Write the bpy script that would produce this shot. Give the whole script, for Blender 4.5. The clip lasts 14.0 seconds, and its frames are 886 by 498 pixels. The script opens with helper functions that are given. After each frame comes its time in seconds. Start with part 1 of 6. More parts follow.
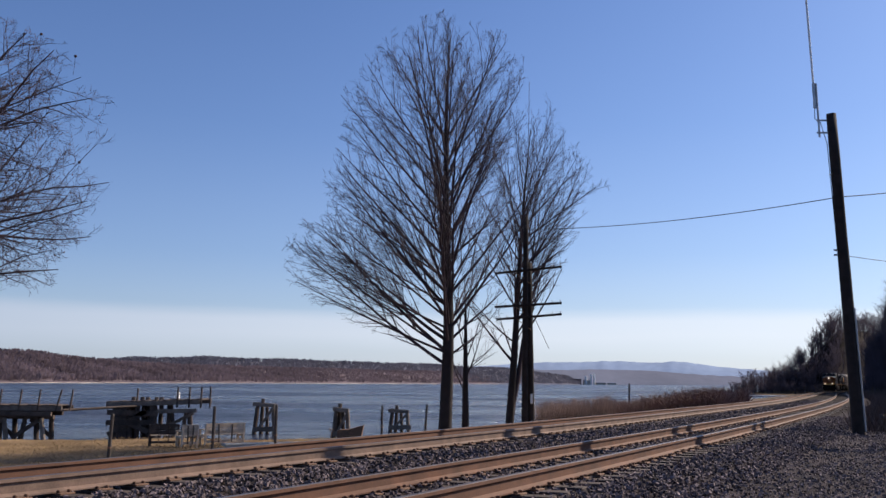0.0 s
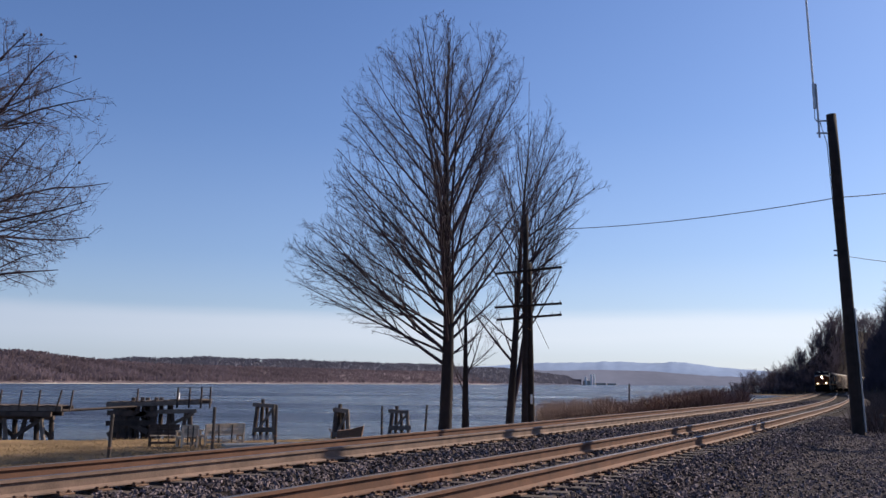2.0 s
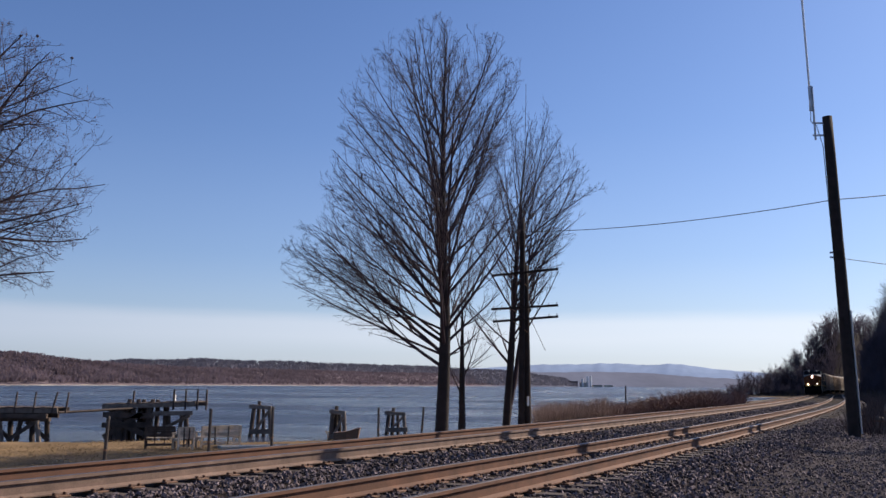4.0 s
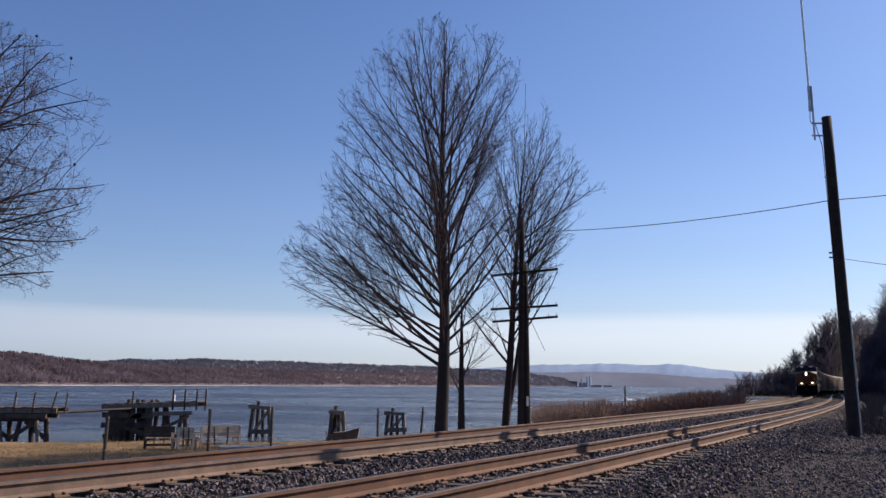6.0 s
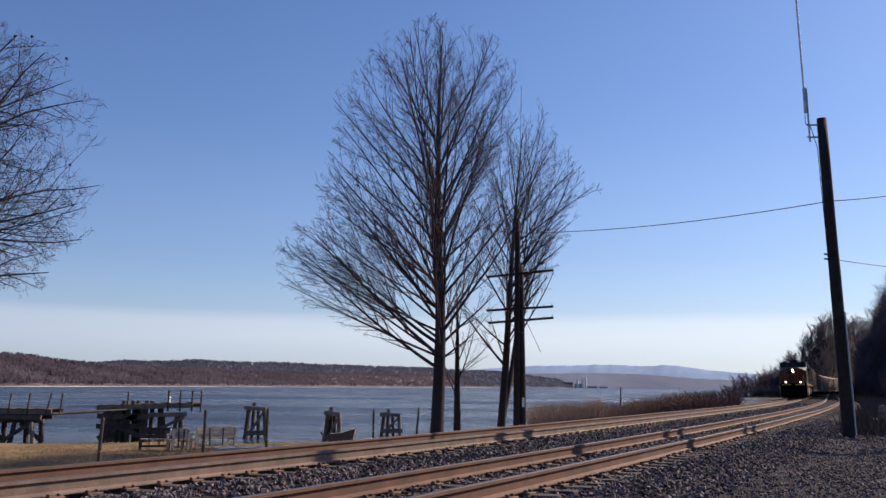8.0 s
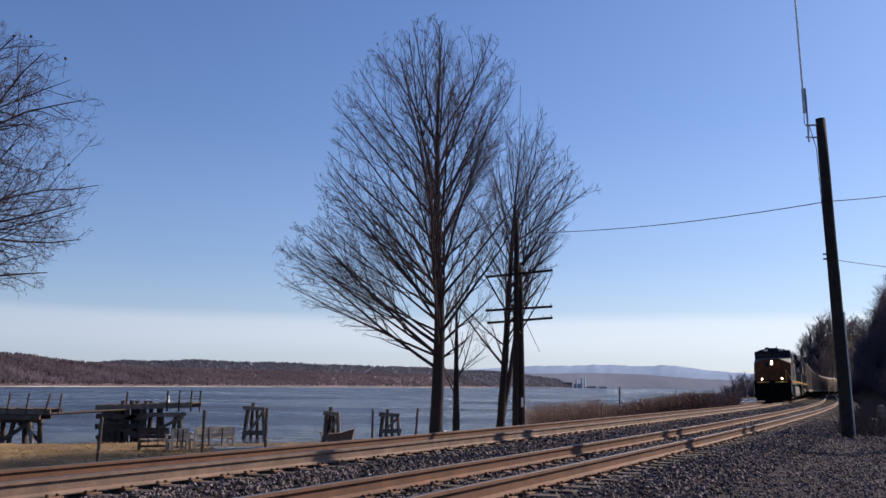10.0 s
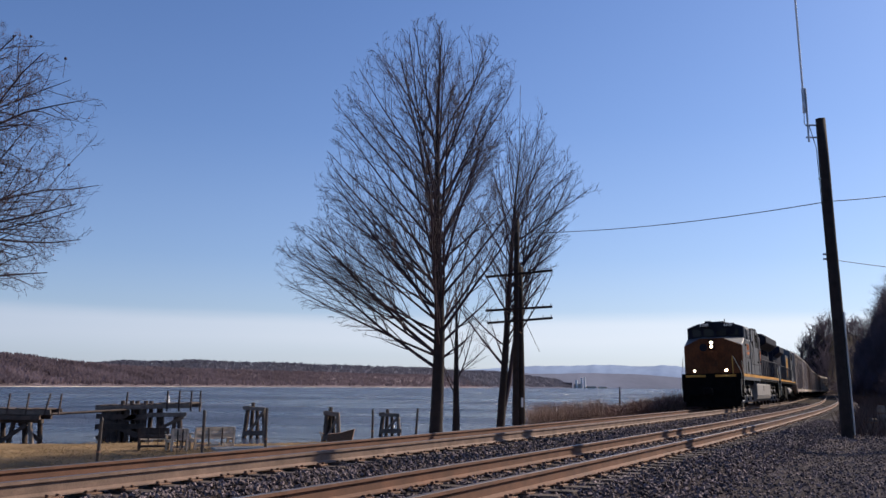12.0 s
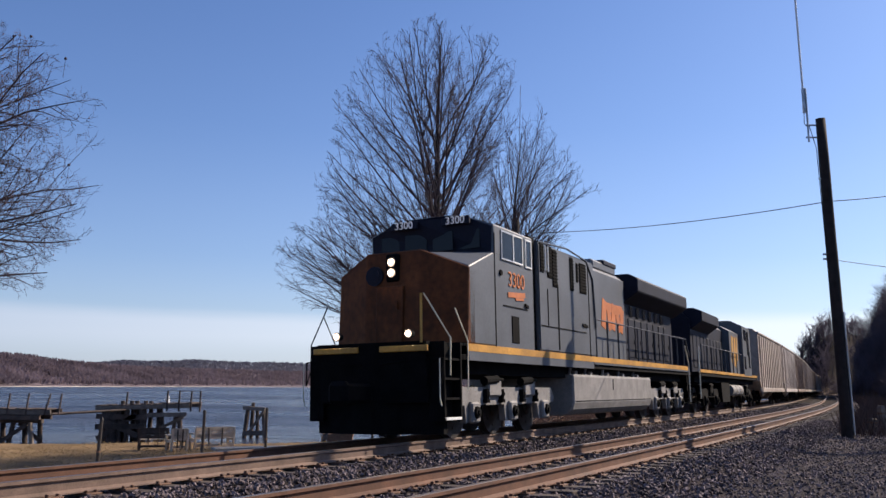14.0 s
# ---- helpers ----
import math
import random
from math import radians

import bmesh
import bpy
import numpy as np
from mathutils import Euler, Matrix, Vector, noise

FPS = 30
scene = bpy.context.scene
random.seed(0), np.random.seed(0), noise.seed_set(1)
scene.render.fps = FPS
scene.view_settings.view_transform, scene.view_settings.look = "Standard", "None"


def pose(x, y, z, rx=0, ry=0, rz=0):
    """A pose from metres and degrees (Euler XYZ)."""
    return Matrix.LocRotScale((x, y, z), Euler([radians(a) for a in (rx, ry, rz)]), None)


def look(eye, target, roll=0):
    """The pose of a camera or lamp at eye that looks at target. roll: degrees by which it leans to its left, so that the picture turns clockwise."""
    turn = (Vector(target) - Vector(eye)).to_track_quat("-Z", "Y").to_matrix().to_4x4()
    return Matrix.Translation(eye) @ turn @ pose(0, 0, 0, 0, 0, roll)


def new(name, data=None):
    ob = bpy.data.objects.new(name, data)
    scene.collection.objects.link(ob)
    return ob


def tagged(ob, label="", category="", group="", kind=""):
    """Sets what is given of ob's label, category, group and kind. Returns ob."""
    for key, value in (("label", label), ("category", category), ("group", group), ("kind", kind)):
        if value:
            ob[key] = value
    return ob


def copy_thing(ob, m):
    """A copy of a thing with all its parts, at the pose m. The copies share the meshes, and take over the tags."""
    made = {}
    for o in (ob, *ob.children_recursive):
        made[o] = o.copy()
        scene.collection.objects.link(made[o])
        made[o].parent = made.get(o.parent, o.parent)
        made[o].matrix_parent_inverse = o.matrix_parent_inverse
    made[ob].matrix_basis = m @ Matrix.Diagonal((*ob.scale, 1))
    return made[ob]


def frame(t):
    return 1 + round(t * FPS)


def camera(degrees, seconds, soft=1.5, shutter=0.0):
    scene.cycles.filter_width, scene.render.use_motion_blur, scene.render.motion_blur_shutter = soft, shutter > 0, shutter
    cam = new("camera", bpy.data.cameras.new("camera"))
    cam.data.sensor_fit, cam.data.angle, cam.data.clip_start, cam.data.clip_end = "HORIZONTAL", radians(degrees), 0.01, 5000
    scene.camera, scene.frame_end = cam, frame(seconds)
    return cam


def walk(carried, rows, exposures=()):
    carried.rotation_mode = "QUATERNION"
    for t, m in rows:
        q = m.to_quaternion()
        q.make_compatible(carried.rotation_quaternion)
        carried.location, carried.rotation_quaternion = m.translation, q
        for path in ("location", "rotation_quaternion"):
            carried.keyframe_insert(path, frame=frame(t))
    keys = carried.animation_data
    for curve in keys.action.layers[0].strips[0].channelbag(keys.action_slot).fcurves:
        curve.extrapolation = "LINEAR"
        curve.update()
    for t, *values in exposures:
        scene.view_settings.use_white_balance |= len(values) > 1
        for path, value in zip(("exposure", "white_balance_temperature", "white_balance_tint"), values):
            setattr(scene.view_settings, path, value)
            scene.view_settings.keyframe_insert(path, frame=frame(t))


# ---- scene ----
EYE = (0.0, 0.0, 1.044)
cam = camera(53.35, 14.0, soft=1.5)


def gaze(pan, tilt):
    """The camera's pose at the eye: pan to the right and tilt up, in degrees."""
    p, t = radians(pan), radians(tilt)
    way = Vector((math.sin(p) * math.cos(t), math.cos(p) * math.cos(t), math.sin(t)))
    return look(EYE, Vector(EYE) + way * 10, 0.533)


PATH = [
    (0.0, gaze(-0.59, 8.59)), (1.0, gaze(-0.59, 8.61)), (2.4, gaze(-0.59, 8.63)), (3.0, gaze(-0.48, 8.70)), (3.6, gaze(-0.40, 8.73)),
    (5.3, gaze(-0.335, 8.745)), (7.0, gaze(-0.33, 8.75)), (7.5, gaze(-0.15, 8.80)), (8.0, gaze(-0.06, 8.82)), (8.6, gaze(-0.01, 8.82)),
    (10.5, gaze(0.0, 8.825)), (12.5, gaze(0.0, 8.83)), (14.0, gaze(0.0, 8.83)),
]
walk(cam, PATH, [(0.0, 0.40, 6500, 14), (12.4, 0.40, 6500, 14), (13.2, 0.46, 6500, 14), (14.0, 0.56, 6500, 14)])

# ---- world and sun ----
SUN_WAY = Vector((0.87, 0.50, 0.0)).normalized()
SUN_UP = radians(36.5)
world = bpy.data.worlds.new("sky")
scene.world = world
world.use_nodes = True
wn, wl = world.node_tree.nodes, world.node_tree.links
wn.clear()
sky = wn.new("ShaderNodeTexSky")
sky.sky_type = "NISHITA"
sky.sun_disc = False
sky.sun_elevation = SUN_UP
sky.sun_rotation = math.atan2(SUN_WAY.x, SUN_WAY.y)
sky.air_density, sky.dust_density, sky.ozone_density = 1.0, 0.8, 3.0
tint = wn.new("ShaderNodeMix")
tint.data_type, tint.blend_type = "RGBA", "MULTIPLY"
tint.inputs["Factor"].default_value = 1.0
tint.inputs["B"].default_value = (0.795, 0.99, 1.30, 1)
wl.new(sky.outputs[0], tint.inputs["A"])
# a thin white sheet of cloud low over the horizon
place = wn.new("ShaderNodeTexCoord")
parts_of = wn.new("ShaderNodeSeparateXYZ")
wl.new(place.outputs["Generated"], parts_of.inputs[0])
stretch = wn.new("ShaderNodeMapping")
stretch.inputs["Scale"].default_value = (2.0, 2.0, 14.0)
streak = wn.new("ShaderNodeTexNoise")
streak.inputs["Scale"].default_value, streak.inputs["Detail"].default_value = 1.6, 4.0
wl.new(place.outputs["Generated"], stretch.inputs[0])
wl.new(stretch.outputs[0], streak.inputs["Vector"])
lift = wn.new("ShaderNodeMath")
lift.operation = "MULTIPLY_ADD"
lift.inputs[1].default_value, lift.inputs[2].default_value = 0.02, -0.01
wl.new(streak.outputs["Fac"], lift.inputs[0])
high = wn.new("ShaderNodeMath")
wl.new(parts_of.outputs["Z"], high.inputs[0])
wl.new(lift.outputs[0], high.inputs[1])
cloud = wn.new("ShaderNodeValToRGB")
cloud.color_ramp.elements[0].position, cloud.color_ramp.elements[0].color = 0.0, (0.55, 0.55, 0.55, 1)
cloud.color_ramp.elements[1].position, cloud.color_ramp.elements[1].color = 0.5, (0, 0, 0, 1)
for at, v in ((0.03, 0.54), (0.05, 0.74), (0.068, 0.72), (0.083, 0.28), (0.14, 0.14), (0.28, 0.04)):
    e = cloud.color_ramp.elements.new(at)
    e.color = (v, v, v, 1)
wl.new(high.outputs[0], cloud.inputs["Fac"])
veil = wn.new("ShaderNodeMix")
veil.data_type = "RGBA"
# the sheet is brighter on the sun's side
sunward = wn.new("ShaderNodeVectorMath")
sunward.operation = "DOT_PRODUCT"
sunward.inputs[1].default_value = SUN_WAY
wl.new(place.outputs["Generated"], sunward.inputs[0])
sheen = wn.new("ShaderNodeMapRange")
sheen.inputs["From Min"].default_value, sheen.inputs["From Max"].default_value = 0.0, 0.9
wl.new(sunward.outputs["Value"], sheen.inputs["Value"])
sheet = wn.new("ShaderNodeMix")
sheet.data_type = "RGBA"
sheet.inputs["A"].default_value, sheet.inputs["B"].default_value = (6.0, 6.8, 8.1, 1), (10.2, 10.9, 11.6, 1)
wl.new(sheen.outputs["Result"], sheet.inputs["Factor"])
wl.new(sheet.outputs["Result"], veil.inputs["B"])
wl.new(cloud.outputs["Color"], veil.inputs["Factor"])
wl.new(tint.outputs["Result"], veil.inputs["A"])
background = wn.new("ShaderNodeBackground")
background.inputs["Strength"].default_value = 0.071
wout = wn.new("ShaderNodeOutputWorld")
wl.new(veil.outputs["Result"], background.inputs[0])
wl.new(background.outputs[0], wout.inputs[0])

sun = new("sun", bpy.data.lights.new("sun", "SUN"))
sun.data.energy, sun.data.angle, sun.data.color = 5.0, radians(0.3), (1.0, 0.87, 0.70)
sun.matrix_world = look((0, 0, 50), Vector((0, 0, 50)) - (SUN_WAY * math.cos(SUN_UP) + Vector((0, 0, math.sin(SUN_UP)))))

# ---- materials ----
def material(name, color, rough=0.8, metal=0.0, vary=0.25, scale=6.0, fine=60.0, bump=0.3, tint=None, depth=0.01, spec=0.5, per=0.0):
    """Two scales of colour variation and a fine relief, in object space metres. per: variation from object to object."""
    m = bpy.data.materials.new(name)
    m.use_nodes = True
    n, l = m.node_tree.nodes, m.node_tree.links
    b = n["Principled BSDF"]
    b.inputs["Roughness"].default_value, b.inputs["Metallic"].default_value = rough, metal
    b.inputs["Specular IOR Level"].default_value = spec
    geo = n.new("ShaderNodeTexCoord")
    big, small = n.new("ShaderNodeTexNoise"), n.new("ShaderNodeTexNoise")
    big.inputs["Scale"].default_value, small.inputs["Scale"].default_value = scale, fine
    big.inputs["Detail"].default_value, small.inputs["Detail"].default_value = 5.0, 3.0
    for x in (big, small):
        l.new(geo.outputs["Object"], x.inputs["Vector"])
    ramp = n.new("ShaderNodeValToRGB")
    lo = [c * (1 - vary) for c in color]
    hi = tint or [min(1.0, c * (1 + vary)) for c in color]
    ramp.color_ramp.elements[0].position, ramp.color_ramp.elements[1].position = 0.32, 0.70
    ramp.color_ramp.elements[0].color, ramp.color_ramp.elements[1].color = (*lo, 1), (*hi, 1)
    l.new(big.outputs["Fac"], ramp.inputs["Fac"])
    mix = n.new("ShaderNodeMix")
    mix.data_type, mix.blend_type = "RGBA", "MULTIPLY"
    mix.inputs["Factor"].default_value = 0.7
    grain = n.new("ShaderNodeMapRange")
    grain.inputs["To Min"].default_value, grain.inputs["To Max"].default_value = 1 - vary * 1.2, 1 + vary * 0.6
    grain.inputs["From Min"].default_value, grain.inputs["From Max"].default_value = 0.25, 0.75
    l.new(small.outputs["Fac"], grain.inputs["Value"])
    l.new(ramp.outputs["Color"], mix.inputs["A"])
    l.new(grain.outputs["Result"], mix.inputs["B"])
    last = mix.outputs["Result"]
    if per:
        info = n.new("ShaderNodeObjectInfo")
        spread = n.new("ShaderNodeMapRange")
        spread.inputs["To Min"].default_value, spread.inputs["To Max"].default_value = 1 - per, 1 + per
        l.new(info.outputs["Random"], spread.inputs["Value"])
        mul = n.new("ShaderNodeMix")
        mul.data_type, mul.blend_type = "RGBA", "MULTIPLY"
        mul.inputs["Factor"].default_value = 1.0
        l.new(last, mul.inputs["A"])
        l.new(spread.outputs["Result"], mul.inputs["B"])
        last = mul.outputs["Result"]
    l.new(last, b.inputs["Base Color"])
    if bump:
        bp = n.new("ShaderNodeBump")
        bp.inputs["Strength"].default_value, bp.inputs["Distance"].default_value = bump, depth
        l.new(small.outputs["Fac"], bp.inputs["Height"])
        l.new(bp.outputs["Normal"], b.inputs["Normal"])
    return m


def island_tint(m, spread):
    """Each loose piece of a joined mesh gets a brightness of its own."""
    n, l = m.node_tree.nodes, m.node_tree.links
    b = n["Principled BSDF"]
    src = b.inputs["Base Color"].links[0].from_socket
    geo, rng, mul = n.new("ShaderNodeNewGeometry"), n.new("ShaderNodeMapRange"), n.new("ShaderNodeMix")
    rng.inputs["To Min"].default_value, rng.inputs["To Max"].default_value = 1 - spread, 1 + spread
    mul.data_type, mul.blend_type = "RGBA", "MULTIPLY"
    mul.inputs["Factor"].default_value = 1.0
    l.new(geo.outputs["Random Per Island"], rng.inputs["Value"])
    l.new(src, mul.inputs["A"])
    l.new(rng.outputs["Result"], mul.inputs["B"])
    l.new(mul.outputs["Result"], b.inputs["Base Color"])
    return m


def glow(name, color, strength):
    m = bpy.data.materials.new(name)
    m.use_nodes = True
    b = m.node_tree.nodes["Principled BSDF"]
    b.inputs["Base Color"].default_value = (*color, 1)
    b.inputs["Emission Color"].default_value = (*color, 1)
    b.inputs["Emission Strength"].default_value = strength
    return m


BALLAST = island_tint(material("ballast_stone", (0.135, 0.108, 0.110), 0.85, spec=0.15, vary=0.35, scale=9, fine=40, bump=0.4), 0.75)
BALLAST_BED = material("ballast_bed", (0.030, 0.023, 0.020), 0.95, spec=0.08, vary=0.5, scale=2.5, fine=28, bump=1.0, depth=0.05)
GRAVEL = material("dark_gravel", (0.046, 0.037, 0.040), 0.95, spec=0.08, vary=0.5, scale=0.8, fine=22, bump=1.0, depth=0.04)
GRASS = material("dry_grass", (0.205, 0.138, 0.074), 0.95, spec=0.08, vary=0.3, scale=0.5, fine=18, bump=0.8, depth=0.04)
BLADES = island_tint(material("dry_grass_blades", (0.23, 0.165, 0.092), 0.9, spec=0.08, vary=0.2, scale=2, fine=10, bump=0), 0.35)
MUD = material("river_mud", (0.12, 0.085, 0.055), 0.9, spec=0.08, vary=0.35, scale=0.4, fine=8, bump=0.5, depth=0.05)
RAIL_SIDE = material("rusty_rail_steel", (0.115, 0.050, 0.027), 0.75, vary=0.30, scale=3, fine=45, bump=0.25, depth=0.004)
RAIL_PALE = material("dusty_beige_rail_steel", (0.165, 0.108, 0.082), 0.8, vary=0.3, scale=3, fine=45, bump=0.25, depth=0.004)
RAIL_TOP = material("worn_rail_steel", (0.15, 0.125, 0.115), 0.5, metal=0.9, vary=0.12, scale=4, fine=70, bump=0.05)
TIE = material("weathered_tie_wood", (0.06, 0.042, 0.034), 0.9, vary=0.35, scale=5, fine=50, bump=0.6, per=0.25)
IRON = material("rusty_iron", (0.16, 0.085, 0.05), 0.8, vary=0.3, scale=12, fine=60, bump=0.3)
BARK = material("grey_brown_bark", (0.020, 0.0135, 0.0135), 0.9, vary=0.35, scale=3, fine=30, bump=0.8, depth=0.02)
TWIG = material("twig_bark", (0.040, 0.024, 0.033), 0.85, vary=0.25, scale=2, fine=20, bump=0)
POLE_WOOD = material("dark_creosoted_wood", (0.026, 0.018, 0.016), 0.95, vary=0.35, scale=4, fine=35, bump=0.5)
PIER_WOOD = material("weathered_pier_timber", (0.080, 0.057, 0.046), 0.9, vary=0.45, scale=2, fine=22, bump=0.6, per=0.3)
GREY_WOOD = material("silvered_timber", (0.17, 0.135, 0.11), 0.9, vary=0.35, scale=3, fine=25, bump=0.5, per=0.2)
BENCH_WOOD = material("worn_cream_painted_wood", (0.56, 0.45, 0.34), 0.8, vary=0.35, scale=5, fine=30, bump=0.4, per=0.15)
GALV = material("galvanised_steel", (0.45, 0.46, 0.48), 0.45, metal=0.7, vary=0.15, scale=8, fine=50, bump=0.1)
STEEL_POST = material("dull_fence_post_steel", (0.055, 0.045, 0.04), 0.7, metal=0.2, vary=0.3, scale=8, fine=40, bump=0.2)
WIRE = material("black_cable", (0.02, 0.02, 0.022), 0.6, vary=0.1, bump=0)
WHITE = material("white_paint", (0.75, 0.75, 0.74), 0.5, vary=0.08, scale=10, fine=60, bump=0.05)


# ---- mesh helpers ----
def mesh_object(name, verts, faces, mat, parent=None, smooth=False):
    me = bpy.data.meshes.new(name)
    me.from_pydata([tuple(v) for v in verts], [], faces)
    me.materials.append(mat)
    if smooth:
        me.polygons.foreach_set("use_smooth", [True] * len(me.polygons))
    me.update()
    ob = new(name, me)
    if parent:
        ob.parent = parent
    return ob


def part(name, bm, mat, parent=None, label="", smooth=False):
    """Links a bmesh as one mesh object under a thing or a part."""
    me = bpy.data.meshes.new(name)
    bmesh.ops.recalc_face_normals(bm, faces=bm.faces)
    bm.to_mesh(me)
    bm.free()
    for x in (mat if isinstance(mat, (list, tuple)) else [mat]):
        me.materials.append(x)
    if smooth:
        me.polygons.foreach_set("use_smooth", [True] * len(me.polygons))
    ob = new(name, me)
    if parent:
        ob.parent = parent
    if label:
        ob["label"] = label
    return ob


def empty(name, m, label="", category="", group="", kind=""):
    ob = new(name)
    ob.empty_display_size = 0.2
    ob.matrix_world = m
    return tagged(ob, label, category, group, kind)


def box(bm, size, at=(0, 0, 0), turn=(0, 0, 0), bevel=0.0, mat=0):
    r = bmesh.ops.create_cube(bm, size=1.0, matrix=pose(*at, *turn) @ Matrix.Diagonal((*size, 1)))
    vs = set(r["verts"])
    if mat:
        for f in {f for v in vs for f in v.link_faces}:
            f.material_index = mat
    if bevel:
        es = list({e for v in vs for e in v.link_edges})
        bmesh.ops.bevel(bm, geom=es, offset=bevel, segments=1, profile=0.7, affect="EDGES")
    return bm


def rod(bm, a, b, r1, r2=None, sides=8):
    """A tapered rod from a to b."""
    a, b = Vector(a), Vector(b)
    d = b - a
    m = Matrix.Translation((a + b) / 2) @ d.to_track_quat("Z", "Y").to_matrix().to_4x4()
    bmesh.ops.create_cone(bm, cap_ends=True, segments=sides, radius1=r1, radius2=r1 if r2 is None else r2, depth=d.length, matrix=m)
    return bm


def prism(bm, outline, y0, y1, mat=0):
    """An outline of (x, z) pairs pushed from y0 to y1."""
    n = len(outline)
    a = [bm.verts.new((x, y0, z)) for x, z in outline]
    b = [bm.verts.new((x, y1, z)) for x, z in outline]
    fs = [bm.faces.new(a), bm.faces.new(b[::-1])]
    for i in range(n):
        fs.append(bm.faces.new((a[i], b[i], b[(i + 1) % n], a[(i + 1) % n])))
    for f in fs:
        f.material_index = mat
    return bm


def tube(verts, faces, pts, radii, sides):
    """Adds a tube along pts to lists of vertices and faces."""
    base = len(verts)
    n = len(pts)
    for i in range(n):
        d = (pts[min(i + 1, n - 1)] - pts[max(i - 1, 0)])
        if d.length < 1e-6:
            d = Vector((0, 0, 1))
        d.normalize()
        u = d.cross(Vector((0.31, 0.95, 0.05)))
        if u.length < 0.05:
            u = d.cross(Vector((1, 0, 0)))
        u.normalize()
        w = d.cross(u)
        for k in range(sides):
            a = 2 * math.pi * k / sides
            verts.append(pts[i] + (u * math.cos(a) + w * math.sin(a)) * radii[i])
    for i in range(n - 1):
        for k in range(sides):
            p, q = base + i * sides + k, base + i * sides + (k + 1) % sides
            faces.append((p, q, q + sides, p + sides))


# ---- the line of the tracks ----
STEP = 1.0
RATE, BEGIN = 0.001434, -10.84


def headings():
    out = {}
    th, s = None, 0.0
    for i in range(-60, 700):
        s = float(i)
        q = min(s, 270.0)
        soft_run = 8 * math.log1p(math.exp((q - BEGIN) / 8)) if q < 200 else q - BEGIN
        bow = 5.05e-6 * max(q - BEGIN, 0) ** 2
        th = radians(29.26) - RATE * soft_run + bow
        if s > 270:
            th += (s - 270) * 0.0014
        out[i] = th
    return out


HEAD = headings()
LINE = {0: (0.0, 19.2)}
for i in range(0, 699):
    LINE[i + 1] = (LINE[i][0] + math.sin(HEAD[i]), LINE[i][1] + math.cos(HEAD[i]))
for i in range(0, -60, -1):
    LINE[i - 1] = (LINE[i][0] - math.sin(HEAD[i - 1] if i - 1 in HEAD else HEAD[-60]), LINE[i][1] - math.cos(HEAD[i - 1] if i - 1 in HEAD else HEAD[-60]))
NEAR_TRACK = 4.14
CANT = 0.025


def heading(s):
    i = max(-59, min(697, math.floor(s)))
    return HEAD[i] + (HEAD[i + 1] - HEAD[i]) * (s - i)


def grade(s):
    return -0.00166 * max(min(s, 330.0) - 20, 0)


def along(s, lat, z=0.0):
    """The place at s metres along the far track and lat metres to the road side of its middle, z over the rails."""
    i = max(-59, min(697, math.floor(s)))
    x = LINE[i][0] + (LINE[i + 1][0] - LINE[i][0]) * (s - i)
    y = LINE[i][1] + (LINE[i + 1][1] - LINE[i][1]) * (s - i)
    th = heading(s)
    return Vector((x + lat * math.cos(th), y - lat * math.sin(th), z + grade(s)))


def track_pose(s, lat=0.0, z=0.0):
    """Stands on the track at s: local x runs up the line, local y to the river side."""
    th = heading(s)
    p = along(s, lat, z)
    return Matrix.Translation(p) @ Matrix.Rotation(math.pi / 2 - th, 4, "Z") @ Matrix.Rotation(-CANT, 4, "X")


# ---- land and water ----
WATER_Z = -2.4


def smooth(a, b, x):
    t = max(0.0, min(1.0, (x - a) / (b - a)))
    return t * t * (3 - 2 * t)


def land_height(s, lat):
    """Height of the ground over the far track's rails, before the grade."""
    z = -0.24
    if lat < -2.3:
        z = -0.24 - 0.95 * smooth(-2.3, -8.5, lat) - 0.40 * smooth(-6.0, -17.0, lat)
        far = along(s, lat)
        edge = -11.5 - 38.0 * smooth(290, 340, s)
        out = edge - lat
        if s < 150:
            out = min(out, far.y - 42.5 - 0.19 * min(far.x, 8.0) - 0.7 * math.sin(far.x * 0.35) - 0.5 * math.sin(far.x * 0.9))
        z -= 2.8 * smooth(0.0, 4.0, out)
        z = max(z, -4.6)
    if 1.35 < lat < NEAR_TRACK - 1.35 or NEAR_TRACK + 1.35 < lat < NEAR_TRACK + 2.2:
        z += 0.045
    if lat > NEAR_TRACK + 1.9:
        z -= 0.18 * smooth(NEAR_TRACK + 1.9, NEAR_TRACK + 3.4, lat)
        # past lat 11, out of view, the rise starts sooner to shade the cars
        hill = smooth(100 - 30 * smooth(11, 15, lat), 200 - 55 * smooth(11, 15, lat), s) * (19.0 * smooth(6.5, 22, lat) + 8.0 * smooth(22, 60, lat)) + 10.0 * smooth(60, 200, lat)
        z += hill
        if lat < 14:
            z += 0.03 * noise.noise((s * 0.5, lat * 0.5, 3.0))
    z += 30.0 * smooth(458, 490, s) * smooth(-48, -8, lat)
    if s > 330 and lat < -4.5:
        z += 26.0 * smooth(330, 370, s) * smooth(-4.5, -13, lat) * smooth(-50, -13, lat) ** 1.6
    return z


